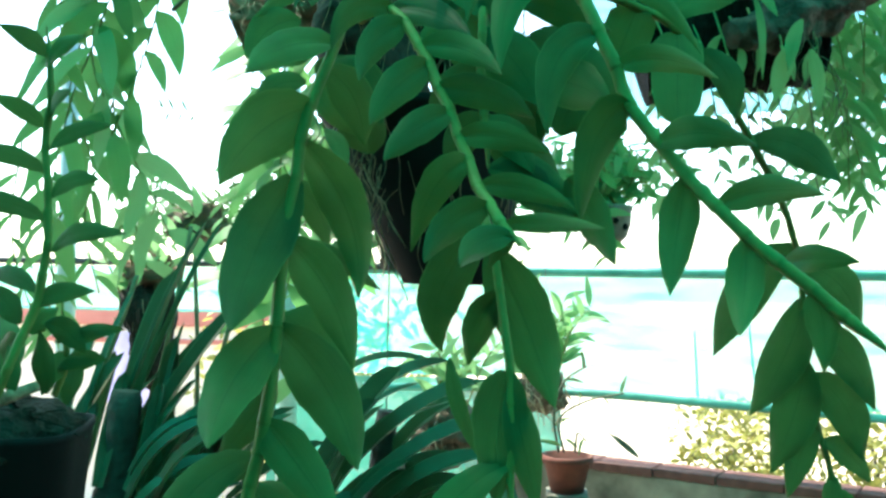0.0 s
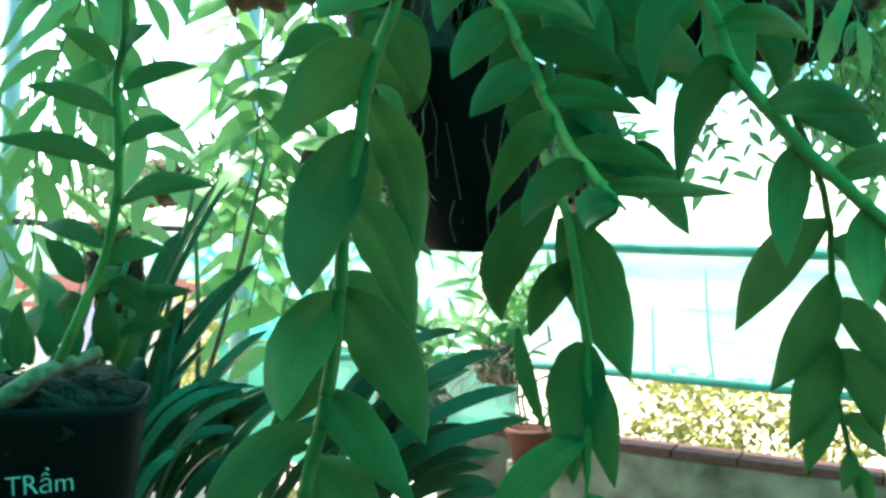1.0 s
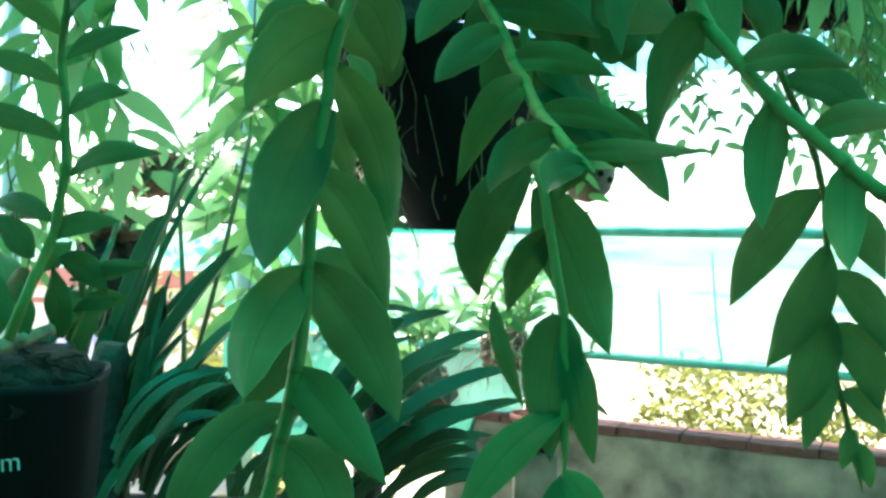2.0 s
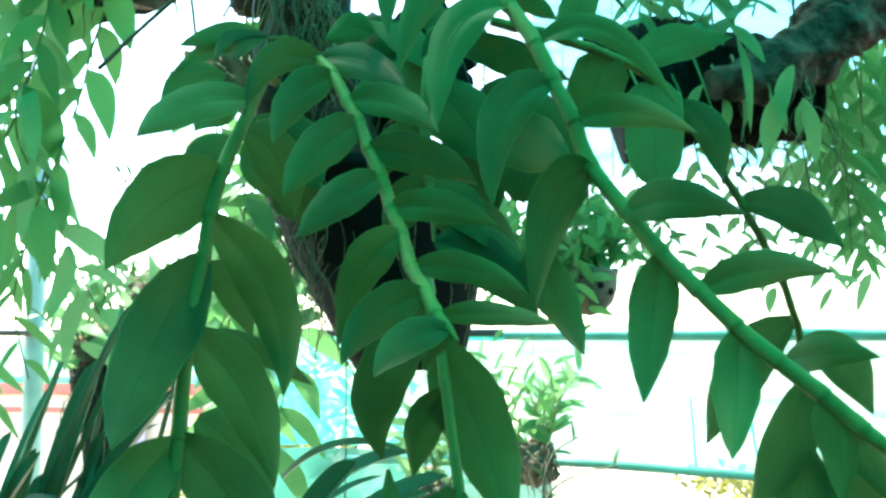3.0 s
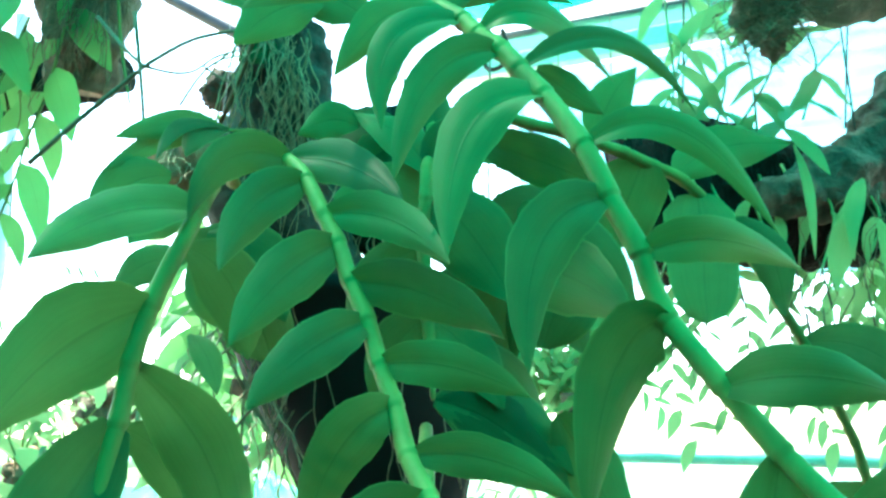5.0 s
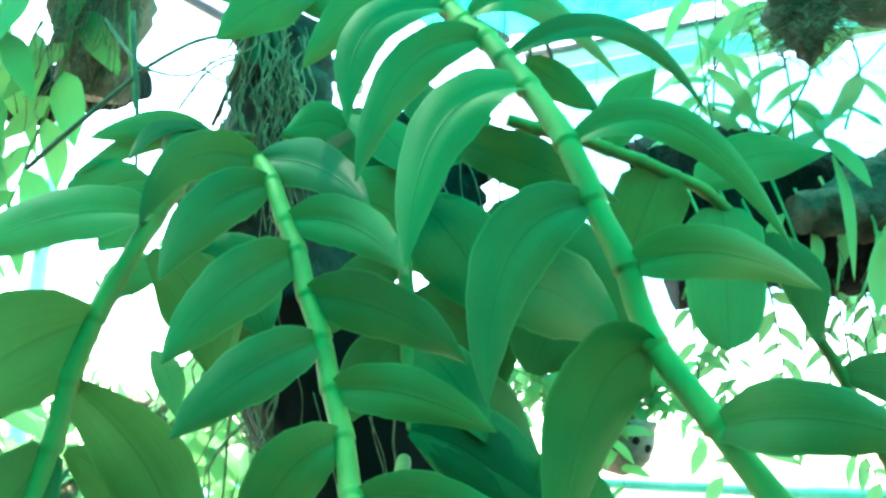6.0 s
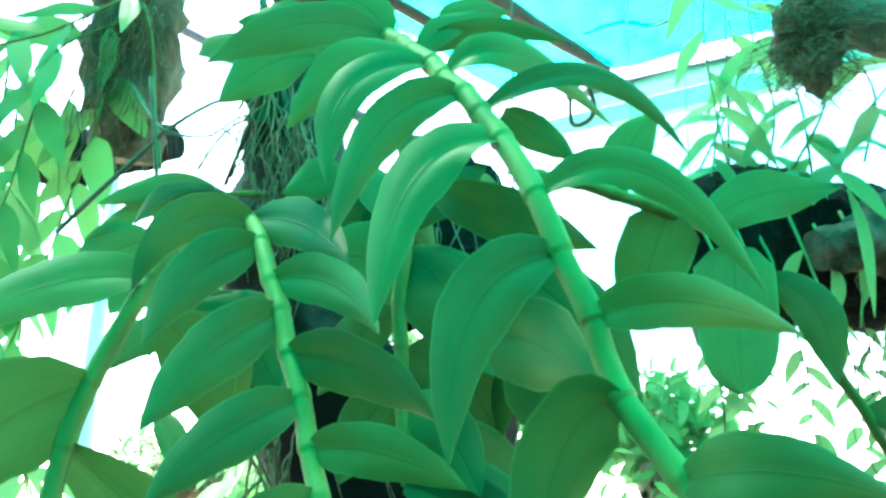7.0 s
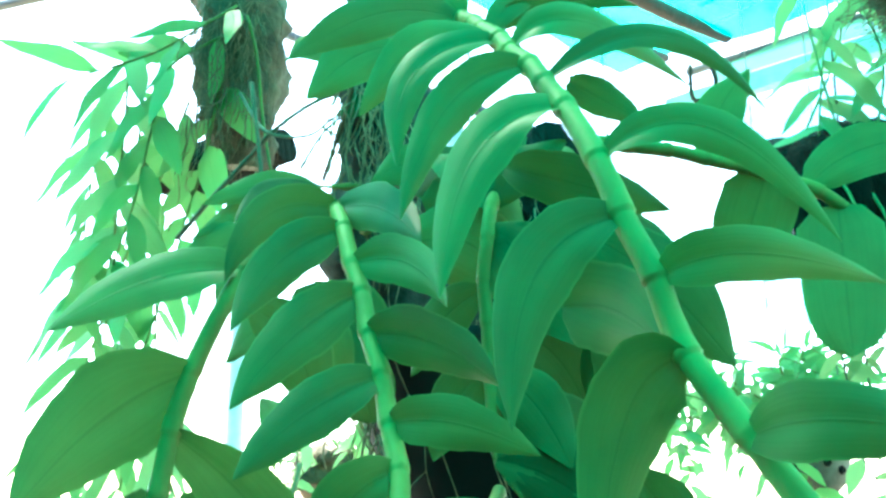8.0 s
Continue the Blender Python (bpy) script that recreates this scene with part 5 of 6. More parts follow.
# brown basket orchid and a bare one behind
for at_, lab, seed in (((-0.763, 1.900, 1.380), "orchid on a long brown root ball with dry straps", 31), ((-0.160, 2.350, 1.095), "leafy orchid in a brown fibre basket", 37)):
    rb = random.Random(seed)
    o = thing("fibre_basket_orchid", at_, lab, "orchid", "fibre basket orchids")
    C0 = Vector(at_)
    bm = bmesh.new()
    lump_into(bm, C0, (0.085, 0.08, 0.08) if seed > 31 else (0.055, 0.055, 0.12), 0.4, float(seed))
    part("root_ball", bm, M_WOOD if seed > 31 else M_PEAT, o)
    if seed == 31:
        bm = bmesh.new()
        lump_into(bm, C0 + Vector((0, -0.005, 0.10)), (0.056, 0.055, 0.045), 0.5, 32.0)
        part("fibre", bm, M_BLOCK, o, "reddish dry fibre top")
    bm = bmesh.new()
    roots_into(bm, rb, C0 + Vector((0, -0.05, 0.02)), (0.05, 0.03, 0.06), 0.12, 26 if seed > 31 else 9, 0.0013, 0.02)
    tagged(part("root_mass", bm, M_ROOT, o), kind="stuff")
    wire(o, C0 + Vector((0, 0, 0.05)), 1.95)
    for k in range(9):
        a = C0 + Vector((rb.uniform(-0.06, 0.06), rb.uniform(-0.05, 0.03), 0.05))
        b = a + Vector((rb.uniform(-0.10, 0.14), rb.uniform(-0.08, 0.03), rb.uniform(0.08, 0.20)))
        leafy_stem(o, [a, (a + b) / 2 + Vector((0, 0, 0.03)), b], rb, 0.075, M_LEAF_PALE, 0.26, 0.0022, 0.03, -0.2)

# slender orchid hung from the beam by the fence
fence_plant = thing("fence_orchid", (0.073, 3.12, 1.12), "slender light green orchid in a brown fibre basket by the fence", "orchid", "fibre basket orchids")
FP = Vector((0.075, 3.12, 1.10))
rb = random.Random(53)
bm = bmesh.new()
lump_into(bm, FP, (0.085, 0.07, 0.075), 0.4, 53.0)
part("root_ball", bm, M_WOOD, fence_plant)
bm = bmesh.new()
roots_into(bm, rb, FP + Vector((0, -0.05, 0.03)), (0.08, 0.03, 0.05), 0.12, 50, 0.0022, 0.03)
tagged(part("root_mass", bm, M_ROOT, fence_plant), kind="stuff")
hang = Vector((0.10, 3.245, 2.80))
tube("wire", [FP + Vector((0, 0, 0.05)), (FP + hang) / 2, hang], 0.0014, 0.0014, M_WIRE, fence_plant, 4, 5)
for k in range(13):
    a = FP + Vector((rb.uniform(-0.06, 0.06), rb.uniform(-0.05, 0.03), 0.05))
    b = a + Vector((rb.uniform(-0.16, 0.18), rb.uniform(-0.10, 0.03), rb.uniform(0.10, 0.29)))
    leafy_stem(fence_plant, [a, (a + b) / 2 + Vector((0, 0, 0.04)), b], rb, 0.095, M_LEAF_PALE if k % 3 else M_LEAF_MID, 0.22, 0.0024, 0.030, -0.3)

# clay pot with a bare cane, on a post
pp = Vector((0.154, 2.660, 0.926))
pillar = tagged(box("pillar", (pp.x - 0.06, pp.y - 0.06, 0.0), (pp.x + 0.06, pp.y + 0.06, pp.z - 0.05), M_CONCRETE, None, None, 0.006), "square concrete pillar under a clay pot", "pillar")
clay = thing("clay_pot_plant", (pp.x, pp.y, pp.z - 0.05), "red clay pot with bare canes and few leaves", "pot")
bm = bmesh.new()
lathe_into(bm, [(0.004, 0.0), (0.046, 0.0), (0.066, 0.085), (0.073, 0.087), (0.074, 0.104), (0.064, 0.104), (0.060, 0.085), (0.004, 0.082)], (pp.x, pp.y, pp.z - 0.05), 28, 0.01)
part("pot", bm, M_CLAY, clay)
for pts in ([(0.129, 2.660, 0.987), (0.114, 2.660, 1.094), (0.142, 2.650, 1.188), (0.206, 2.640, 1.236)], [(0.144, 2.640, 0.991), (0.130, 2.640, 1.082), (0.205, 2.630, 1.138), (0.309, 2.620, 1.164)], [(0.175, 2.640, 0.992), (0.182, 2.630, 1.047), (0.206, 2.600, 1.030)]):
    leafy_stem(clay, pts, rr, 0.06, M_LEAF, 0.16, 0.004, 0.06, 0.0, twig=M_TWIG)
strap_leaf = leaf(clay, (0.352, 2.620, 0.985), (0.263, 2.600, 1.058), 0.018, 0.002, M_TWIG)

stem = thing("trailing_orchid", (-0.094, 0.950, 1.871), "thin dark green orchid stem hanging down", "stem")
tube("stem", [(-0.159, 0.980, 2.054), (-0.129, 0.950, 1.985), (-0.115, 0.950, 1.932), (-0.098, 0.950, 1.876), (-0.088, 0.960, 1.826)], 0.0036, 0.003, M_TWIG, stem, 5, 8)
wire(stem, (-0.159, 0.980, 2.053), 0.93)
leaf(stem, (-0.116, 0.950, 1.912), (-0.139, 0.930, 1.934), 0.03, 0.004)
leaf(stem, (-0.112, 0.950, 1.926), (-0.157, 0.900, 1.911), 0.045, 0.012)
leaf(stem, (-0.102, 0.950, 1.886), (-0.138, 0.950, 1.876), 0.03, 0.004)


# ---- orchid in front ----
orchid = thing("hanging_orchid", (0.0, 0.95, 1.75), "large leafy green cane orchid arching from a black basket", "orchid")
# -- orchid canes --
cane_a = cane(orchid, [(-0.125, 0.920, 1.760), (-0.108, 0.840, 1.752), (-0.090, 0.770, 1.725), (-0.089, 0.733, 1.688), (-0.105, 0.714, 1.633), (-0.114, 0.702, 1.564), (-0.121, 0.692, 1.487), (-0.122, 0.684, 1.436), (-0.124, 0.676, 1.385), (-0.132, 0.668, 1.330), (-0.142, 0.660, 1.277), (-0.150, 0.652, 1.229)], 0.0050, 0.0060, 0.024, [1.695, 1.636, 1.603, 1.571, 1.518, 1.443, 1.441, 1.365])
arched_leaf(cane_a, (-0.088, 0.737, 1.695), (-0.122, 0.703, 1.687), (-0.140, 0.644, 1.650), 0.037, (0.53, -0.26, -0.81))
arched_leaf(cane_a, (-0.104, 0.715, 1.636), (-0.141, 0.689, 1.609), (-0.164, 0.655, 1.560), 0.057, (0.42, 0.58, -0.69))
arched_leaf(cane_a, (-0.110, 0.708, 1.603), (-0.078, 0.764, 1.543), (-0.067, 0.759, 1.467), 0.044, (-0.85, -0.47, -0.24))
arched_leaf(cane_a, (-0.113, 0.703, 1.571), (-0.139, 0.675, 1.504), (-0.139, 0.618, 1.443), 0.055, (0.90, 0.41, 0.14))
arched_leaf(cane_a, (-0.119, 0.696, 1.518), (-0.084, 0.720, 1.470), (-0.064, 0.730, 1.404), 0.045, (-0.87, -0.48, -0.08))
arched_leaf(cane_a, (-0.122, 0.685, 1.443), (-0.078, 0.698, 1.388), (-0.049, 0.681, 1.326), 0.053, (-0.94, -0.34, -0.06))
arched_leaf(cane_a, (-0.122, 0.685, 1.441), (-0.148, 0.649, 1.398), (-0.144, 0.588, 1.358), 0.047, (0.81, 0.55, 0.22))
arched_leaf(cane_a, (-0.126, 0.673, 1.365), (-0.093, 0.663, 1.331), (-0.052, 0.641, 1.288), 0.039, (-0.98, -0.09, -0.18))
leaf(cane_a, (-0.128, 0.705, 1.395), (-0.178, 0.700, 1.326), 0.030, -0.004, None, (0.22, -0.86, 0.47))
leaf(cane_a, (-0.138, 0.692, 1.335), (-0.211, 0.620, 1.239), 0.040, 0.017, None, (0.13, -0.85, 0.51))
leaf(cane_a, (-0.144, 0.686, 1.309), (-0.087, 0.650, 1.234), 0.050, 0.013, None, (0.08, -0.85, 0.52))
leaf(cane_a, (-0.152, 0.679, 1.272), (-0.162, 0.640, 1.233), 0.031, 0.000, None, (0.11, -0.84, 0.53))
leaf(cane_a, (-0.110, 0.779, 1.683), (-0.072, 0.800, 1.613), 0.044, 0.012, None, (0.21, -0.93, 0.29))
leaf(cane_a, (-0.112, 0.800, 1.629), (-0.084, 0.780, 1.590), 0.018, 0.004, None, (0.21, -0.92, 0.33))
leaf(cane_a, (-0.141, 0.688, 1.319), (-0.209, 0.660, 1.301), 0.021, 0.006, None, (0.24, -0.82, 0.51))
leaf(cane_a, (-0.128, 0.744, 1.570), (-0.106, 0.800, 1.514), 0.032, 0.009, None, (0.22, -0.92, 0.34))
leaf(cane_a, (-0.131, 0.733, 1.513), (-0.053, 0.800, 1.474), 0.023, 0.009, None, (0.20, -0.91, 0.37))
cane_b = cane(orchid, [(-0.109, 0.950, 1.775), (-0.076, 0.849, 1.756), (-0.042, 0.763, 1.734), (-0.019, 0.726, 1.706), (0.000, 0.704, 1.674), (0.012, 0.690, 1.649), (0.022, 0.680, 1.628), (0.032, 0.670, 1.604), (0.041, 0.658, 1.582), (0.051, 0.639, 1.560), (0.062, 0.617, 1.542), (0.074, 0.600, 1.526), (0.086, 0.585, 1.512)], 0.0050, 0.0046, 0.024, [1.733, 1.712, 1.687, 1.669, 1.646, 1.624, 1.602, 1.581, 1.559, 1.542, 1.528, 1.519, 1.516])
arched_leaf(cane_b, (-0.041, 0.761, 1.733), (-0.071, 0.735, 1.727), (-0.086, 0.715, 1.684), 0.026, (0.36, 0.30, -0.89))
arched_leaf(cane_b, (-0.041, 0.760, 1.733), (-0.001, 0.732, 1.722), (0.040, 0.689, 1.689), 0.030, (-0.36, -0.24, -0.90))
arched_leaf(cane_b, (-0.023, 0.732, 1.712), (-0.044, 0.704, 1.691), (-0.051, 0.668, 1.648), 0.029, (0.54, 0.08, -0.84))
arched_leaf(cane_b, (-0.007, 0.712, 1.687), (0.033, 0.687, 1.679), (0.068, 0.647, 1.648), 0.025, (-0.34, 0.14, -0.93))
arched_leaf(cane_b, (0.003, 0.701, 1.669), (-0.021, 0.677, 1.645), (-0.038, 0.650, 1.609), 0.032, (0.54, 0.01, -0.84))
arched_leaf(cane_b, (0.013, 0.689, 1.646), (0.056, 0.663, 1.636), (0.094, 0.641, 1.612), 0.029, (-0.18, 0.40, -0.90))
arched_leaf(cane_b, (0.024, 0.678, 1.624), (-0.002, 0.652, 1.605), (-0.023, 0.632, 1.578), 0.028, (0.61, -0.06, -0.79))
arched_leaf(cane_b, (0.033, 0.669, 1.602), (0.070, 0.653, 1.600), (0.106, 0.649, 1.586), 0.023, (0.11, 0.02, -0.99))
arched_leaf(cane_b, (0.041, 0.657, 1.581), (0.016, 0.650, 1.559), (-0.008, 0.684, 1.508), 0.029, (0.76, 0.31, -0.57))
arched_leaf(cane_b, (0.052, 0.638, 1.559), (0.088, 0.642, 1.558), (0.126, 0.625, 1.541), 0.021, (0.08, 0.04, -1.00))
arched_leaf(cane_b, (0.062, 0.617, 1.542), (0.034, 0.605, 1.528), (0.017, 0.584, 1.498), 0.027, (0.68, 0.27, -0.69))
arched_leaf(cane_b, (0.073, 0.602, 1.528), (0.106, 0.585, 1.528), (0.143, 0.513, 1.521), 0.015, (-0.19, 0.28, -0.94))
arched_leaf(cane_b, (0.080, 0.592, 1.519), (0.059, 0.562, 1.513), (0.051, 0.507, 1.495), 0.022, (0.57, -0.14, -0.81))
arched_leaf(cane_b, (0.082, 0.590, 1.516), (0.072, 0.591, 1.510), (0.063, 0.600, 1.494), 0.013, (0.78, 0.19, -0.59))
cane_c = cane(orchid, [(-0.050, 0.920, 1.951), (0.013, 0.820, 1.877), (0.054, 0.757, 1.828), (0.078, 0.725, 1.797), (0.098, 0.702, 1.770), (0.114, 0.683, 1.743), (0.130, 0.663, 1.715), (0.138, 0.653, 1.695), (0.144, 0.647, 1.677), (0.156, 0.639, 1.653), (0.161, 0.636, 1.634), (0.168, 0.631, 1.617), (0.187, 0.618, 1.591), (0.206, 0.602, 1.562), (0.225, 0.585, 1.540), (0.243, 0.571, 1.518), (0.262, 0.560, 1.501), (0.282, 0.550, 1.482), (0.304, 0.540, 1.462), (0.323, 0.530, 1.444)], 0.0068, 0.0046, 0.024, [1.832, 1.812, 1.798, 1.781, 1.765, 1.744, 1.709, 1.680, 1.651, 1.620, 1.590, 1.563, 1.541, 1.519, 1.501, 1.483])
arched_leaf(cane_c, (0.051, 0.762, 1.832), (0.092, 0.775, 1.849), (0.137, 0.787, 1.843), 0.016, (-0.06, 0.45, -0.89))
arched_leaf(cane_c, (0.067, 0.739, 1.812), (0.030, 0.709, 1.788), (0.027, 0.689, 1.728), 0.027, (0.82, -0.11, -0.56))
arched_leaf(cane_c, (0.077, 0.726, 1.798), (0.116, 0.727, 1.809), (0.162, 0.800, 1.794), 0.024, (-0.16, -0.31, -0.94))
arched_leaf(cane_c, (0.090, 0.710, 1.781), (0.054, 0.693, 1.759), (0.037, 0.670, 1.695), 0.026, (0.82, 0.16, -0.55))
arched_leaf(cane_c, (0.101, 0.698, 1.765), (0.156, 0.713, 1.787), (0.201, 0.734, 1.750), 0.017, (-0.32, -0.34, -0.88))
arched_leaf(cane_c, (0.114, 0.683, 1.744), (0.076, 0.668, 1.722), (0.067, 0.641, 1.650), 0.034, (0.86, -0.25, -0.44))
arched_leaf(cane_c, (0.133, 0.660, 1.709), (0.179, 0.654, 1.715), (0.224, 0.659, 1.664), 0.020, (-0.45, -0.15, -0.88))
arched_leaf(cane_c, (0.143, 0.648, 1.680), (0.111, 0.631, 1.655), (0.105, 0.613, 1.594), 0.031, (0.96, 0.14, -0.23))
arched_leaf(cane_c, (0.157, 0.639, 1.651), (0.192, 0.639, 1.658), (0.240, 0.681, 1.651), 0.022, (-0.21, 0.12, -0.97))
arched_leaf(cane_c, (0.167, 0.632, 1.620), (0.143, 0.631, 1.598), (0.130, 0.628, 1.530), 0.034, (0.90, 0.30, -0.30))
arched_leaf(cane_c, (0.187, 0.618, 1.590), (0.214, 0.583, 1.593), (0.254, 0.597, 1.585), 0.025, (-0.09, -0.04, -1.00))
arched_leaf(cane_c, (0.205, 0.603, 1.563), (0.198, 0.598, 1.523), (0.190, 0.569, 1.478), 0.029, (1.00, -0.06, -0.07))
arched_leaf(cane_c, (0.224, 0.586, 1.541), (0.262, 0.597, 1.554), (0.310, 0.628, 1.553), 0.023, (-0.08, 0.04, -1.00))
arched_leaf(cane_c, (0.242, 0.572, 1.519), (0.238, 0.560, 1.486), (0.229, 0.526, 1.454), 0.026, (0.99, -0.13, 0.04))
arched_leaf(cane_c, (0.262, 0.560, 1.501), (0.293, 0.588, 1.506), (0.322, 0.588, 1.503), 0.020, (-0.13, 0.00, -0.99))
arched_leaf(cane_c, (0.280, 0.551, 1.483), (0.286, 0.547, 1.461), (0.285, 0.542, 1.430), 0.022, (0.97, -0.24, 0.04))
leaf(cane_c, (0.060, 0.749, 1.820), (-0.005, 0.713, 1.769), 0.029, 0.016, None, (0.23, -0.97, 0.09))
leaf(cane_c, (0.025, 0.801, 1.862), (-0.074, 0.750, 1.829), 0.035, 0.013, None, (0.28, -0.96, 0.06))
leaf(cane_c, (0.025, 0.801, 1.862), (-0.026, 0.800, 1.905), 0.031, 0.006, None, (0.24, -0.97, 0.03))
leaf(cane_c, (0.056, 0.754, 1.825), (0.086, 0.780, 1.865), 0.019, 0.004, None, (0.16, -0.99, 0.05))
cane_e = cane(orchid, [(0.042, 0.800, 1.572), (0.050, 0.742, 1.539), (0.059, 0.720, 1.509), (0.066, 0.710, 1.474), (0.071, 0.700, 1.440), (0.076, 0.691, 1.405), (0.078, 0.685, 1.369), (0.078, 0.680, 1.328), (0.077, 0.675, 1.289)], 0.0044, 0.0036, 0.024, [1.534, 1.513, 1.477, 1.410])
arched_leaf(cane_e, (0.051, 0.737, 1.534), (0.010, 0.742, 1.473), (0.010, 0.768, 1.419), 0.043, (1.00, -0.07, -0.05))
arched_leaf(cane_e, (0.058, 0.722, 1.513), (0.089, 0.722, 1.445), (0.113, 0.704, 1.380), 0.052, (0.99, -0.05, -0.09))
arched_leaf(cane_e, (0.065, 0.711, 1.477), (0.044, 0.734, 1.443), (0.034, 0.762, 1.407), 0.029, (0.96, -0.23, -0.15))
arched_leaf(cane_e, (0.075, 0.692, 1.410), (0.067, 0.685, 1.364), (0.067, 0.674, 1.302), 0.047, (1.00, -0.09, 0.04))
leaf(cane_e, (0.022, 0.720, 1.419), (0.048, 0.720, 1.334), 0.015, -0.004, None, (-0.04, -0.89, 0.45))
leaf(cane_e, (0.078, 0.681, 1.338), (-0.005, 0.650, 1.254), 0.033, 0.010, None, (-0.06, -0.86, 0.50))
leaf(cane_e, (0.077, 0.675, 1.291), (0.070, 0.660, 1.238), 0.029, 0.000, None, (-0.09, -0.85, 0.53))
leaf(cane_e, (0.077, 0.676, 1.295), (0.104, 0.660, 1.239), 0.027, 0.006, None, (-0.11, -0.85, 0.52))
leaf(cane_e, (0.077, 0.676, 1.293), (0.053, 0.660, 1.248), 0.016, -0.003, None, (-0.08, -0.85, 0.52))
leaf(cane_e, (0.076, 0.690, 1.398), (0.100, 0.680, 1.300), 0.030, 0.000, None, (0.02, -0.88, 0.48))
cane_g = cane(orchid, [(0.087, 0.900, 1.806), (0.142, 0.920, 1.797), (0.194, 0.938, 1.782), (0.233, 0.952, 1.765), (0.278, 0.974, 1.721), (0.344, 1.008, 1.619), (0.381, 1.040, 1.552), (0.401, 1.070, 1.490), (0.412, 1.096, 1.400), (0.427, 1.110, 1.329), (0.445, 1.120, 1.271), (0.462, 1.128, 1.218), (0.472, 1.130, 1.173)], 0.0052, 0.0036, 0.024)
leaf(cane_g, (0.221, 0.948, 1.770), (0.319, 0.968, 1.803), 0.044, 0.012, None, (-0.11, -0.98, 0.18))
blunt_leaf(cane_g, (0.196, 0.939, 1.781), (0.171, 0.960, 1.716), 0.054, 0.000, (-0.01, -0.98, 0.21))
blunt_leaf(cane_g, (0.240, 0.955, 1.758), (0.237, 0.914, 1.650), 0.055, 0.000, (-0.07, -0.96, 0.26))
leaf(cane_g, (0.163, 0.927, 1.791), (0.192, 0.929, 1.856), 0.037, 0.008, None, (-0.00, -0.99, 0.14))
leaf(cane_g, (0.260, 0.965, 1.738), (0.302, 0.950, 1.659), 0.035, 0.016, None, (-0.12, -0.96, 0.27))
leaf(cane_g, (0.328, 1.000, 1.644), (0.417, 0.970, 1.595), 0.046, 0.016, None, (-0.17, -0.94, 0.31))
leaf(cane_g, (0.388, 1.050, 1.530), (0.311, 1.140, 1.392), 0.059, 0.014, None, (-0.22, -0.90, 0.38))
leaf(cane_g, (0.404, 1.077, 1.468), (0.354, 1.130, 1.320), 0.056, -0.010, None, (-0.23, -0.88, 0.42))
leaf(cane_g, (0.412, 1.097, 1.396), (0.381, 1.130, 1.249), 0.057, -0.007, None, (-0.23, -0.86, 0.45))
leaf(cane_g, (0.432, 1.113, 1.315), (0.398, 1.120, 1.222), 0.034, 0.003, None, (-0.24, -0.85, 0.48))
leaf(cane_g, (0.396, 1.062, 1.506), (0.472, 1.080, 1.431), 0.051, 0.017, None, (-0.27, -0.88, 0.38))
leaf(cane_g, (0.407, 1.086, 1.436), (0.494, 1.100, 1.336), 0.048, 0.015, None, (-0.27, -0.87, 0.42))
leaf(cane_g, (0.417, 1.101, 1.375), (0.485, 1.110, 1.272), 0.052, 0.015, None, (-0.26, -0.85, 0.45))
leaf(cane_g, (0.438, 1.116, 1.294), (0.496, 1.120, 1.245), 0.034, 0.008, None, (-0.26, -0.84, 0.48))
leaf(cane_g, (0.451, 1.123, 1.253), (0.443, 1.120, 1.201), 0.023, 0.004, None, (-0.25, -0.83, 0.50))
leaf(cane_g, (0.457, 1.126, 1.234), (0.482, 1.130, 1.177), 0.027, 0.004, None, (-0.26, -0.82, 0.50))
cane_k = cane(orchid, [(0.039, 0.860, 1.795), (0.040, 0.816, 1.751), (0.040, 0.794, 1.717), (0.040, 0.788, 1.684), (0.045, 0.780, 1.637), (0.050, 0.770, 1.588)], 0.0046, 0.0042, 0.024)
arched_leaf(cane_k, (0.110, 0.712, 1.770), (0.128, 0.709, 1.756), (0.147, 0.708, 1.742), 0.018, (-0.52, 0.27, -0.81))
arched_leaf(cane_k, (0.079, 0.704, 1.726), (0.118, 0.699, 1.711), (0.156, 0.712, 1.698), 0.027, (-0.49, 0.13, -0.86))
arched_leaf(cane_k, (0.098, 0.734, 1.661), (0.127, 0.714, 1.653), (0.155, 0.673, 1.626), 0.044, (-0.34, 0.18, -0.92))
arched_leaf(cane_k, (0.122, 0.778, 1.581), (0.144, 0.780, 1.545), (0.164, 0.743, 1.500), 0.036, (-0.61, 0.06, -0.79))
leaf(cane_k, (0.100, 0.800, 1.712), (0.174, 0.800, 1.634), 0.050, 0.006, None, (-0.05, -0.97, 0.25))
leaf(cane_k, (0.092, 0.815, 1.700), (0.142, 0.800, 1.616), 0.046, 0.004, None, (0.05, -0.97, 0.25))
leaf(cane_k, (0.101, 0.800, 1.662), (0.096, 0.800, 1.611), 0.015, 0.000, None, (0.08, -0.95, 0.30))
leaf(cane_k, (0.083, 0.820, 1.665), (0.090, 0.820, 1.619), 0.017, 0.000, None, (0.09, -0.95, 0.29))
leaf(cane_k, (-0.019, 0.800, 1.715), (0.056, 0.820, 1.675), 0.057, 0.022, None, (0.08, -0.97, 0.23))
leaf(cane_k, (-0.017, 0.840, 1.753), (0.045, 0.860, 1.729), 0.065, 0.011, None, (0.08, -0.98, 0.20))
leaf(cane_k, (0.074, 0.840, 1.712), (0.153, 0.860, 1.676), 0.065, 0.011, None, (-0.00, -0.97, 0.23))
leaf(cane_k, (-0.128, 0.860, 1.699), (-0.091, 0.880, 1.633), 0.058, 0.000, None, (0.19, -0.95, 0.25))
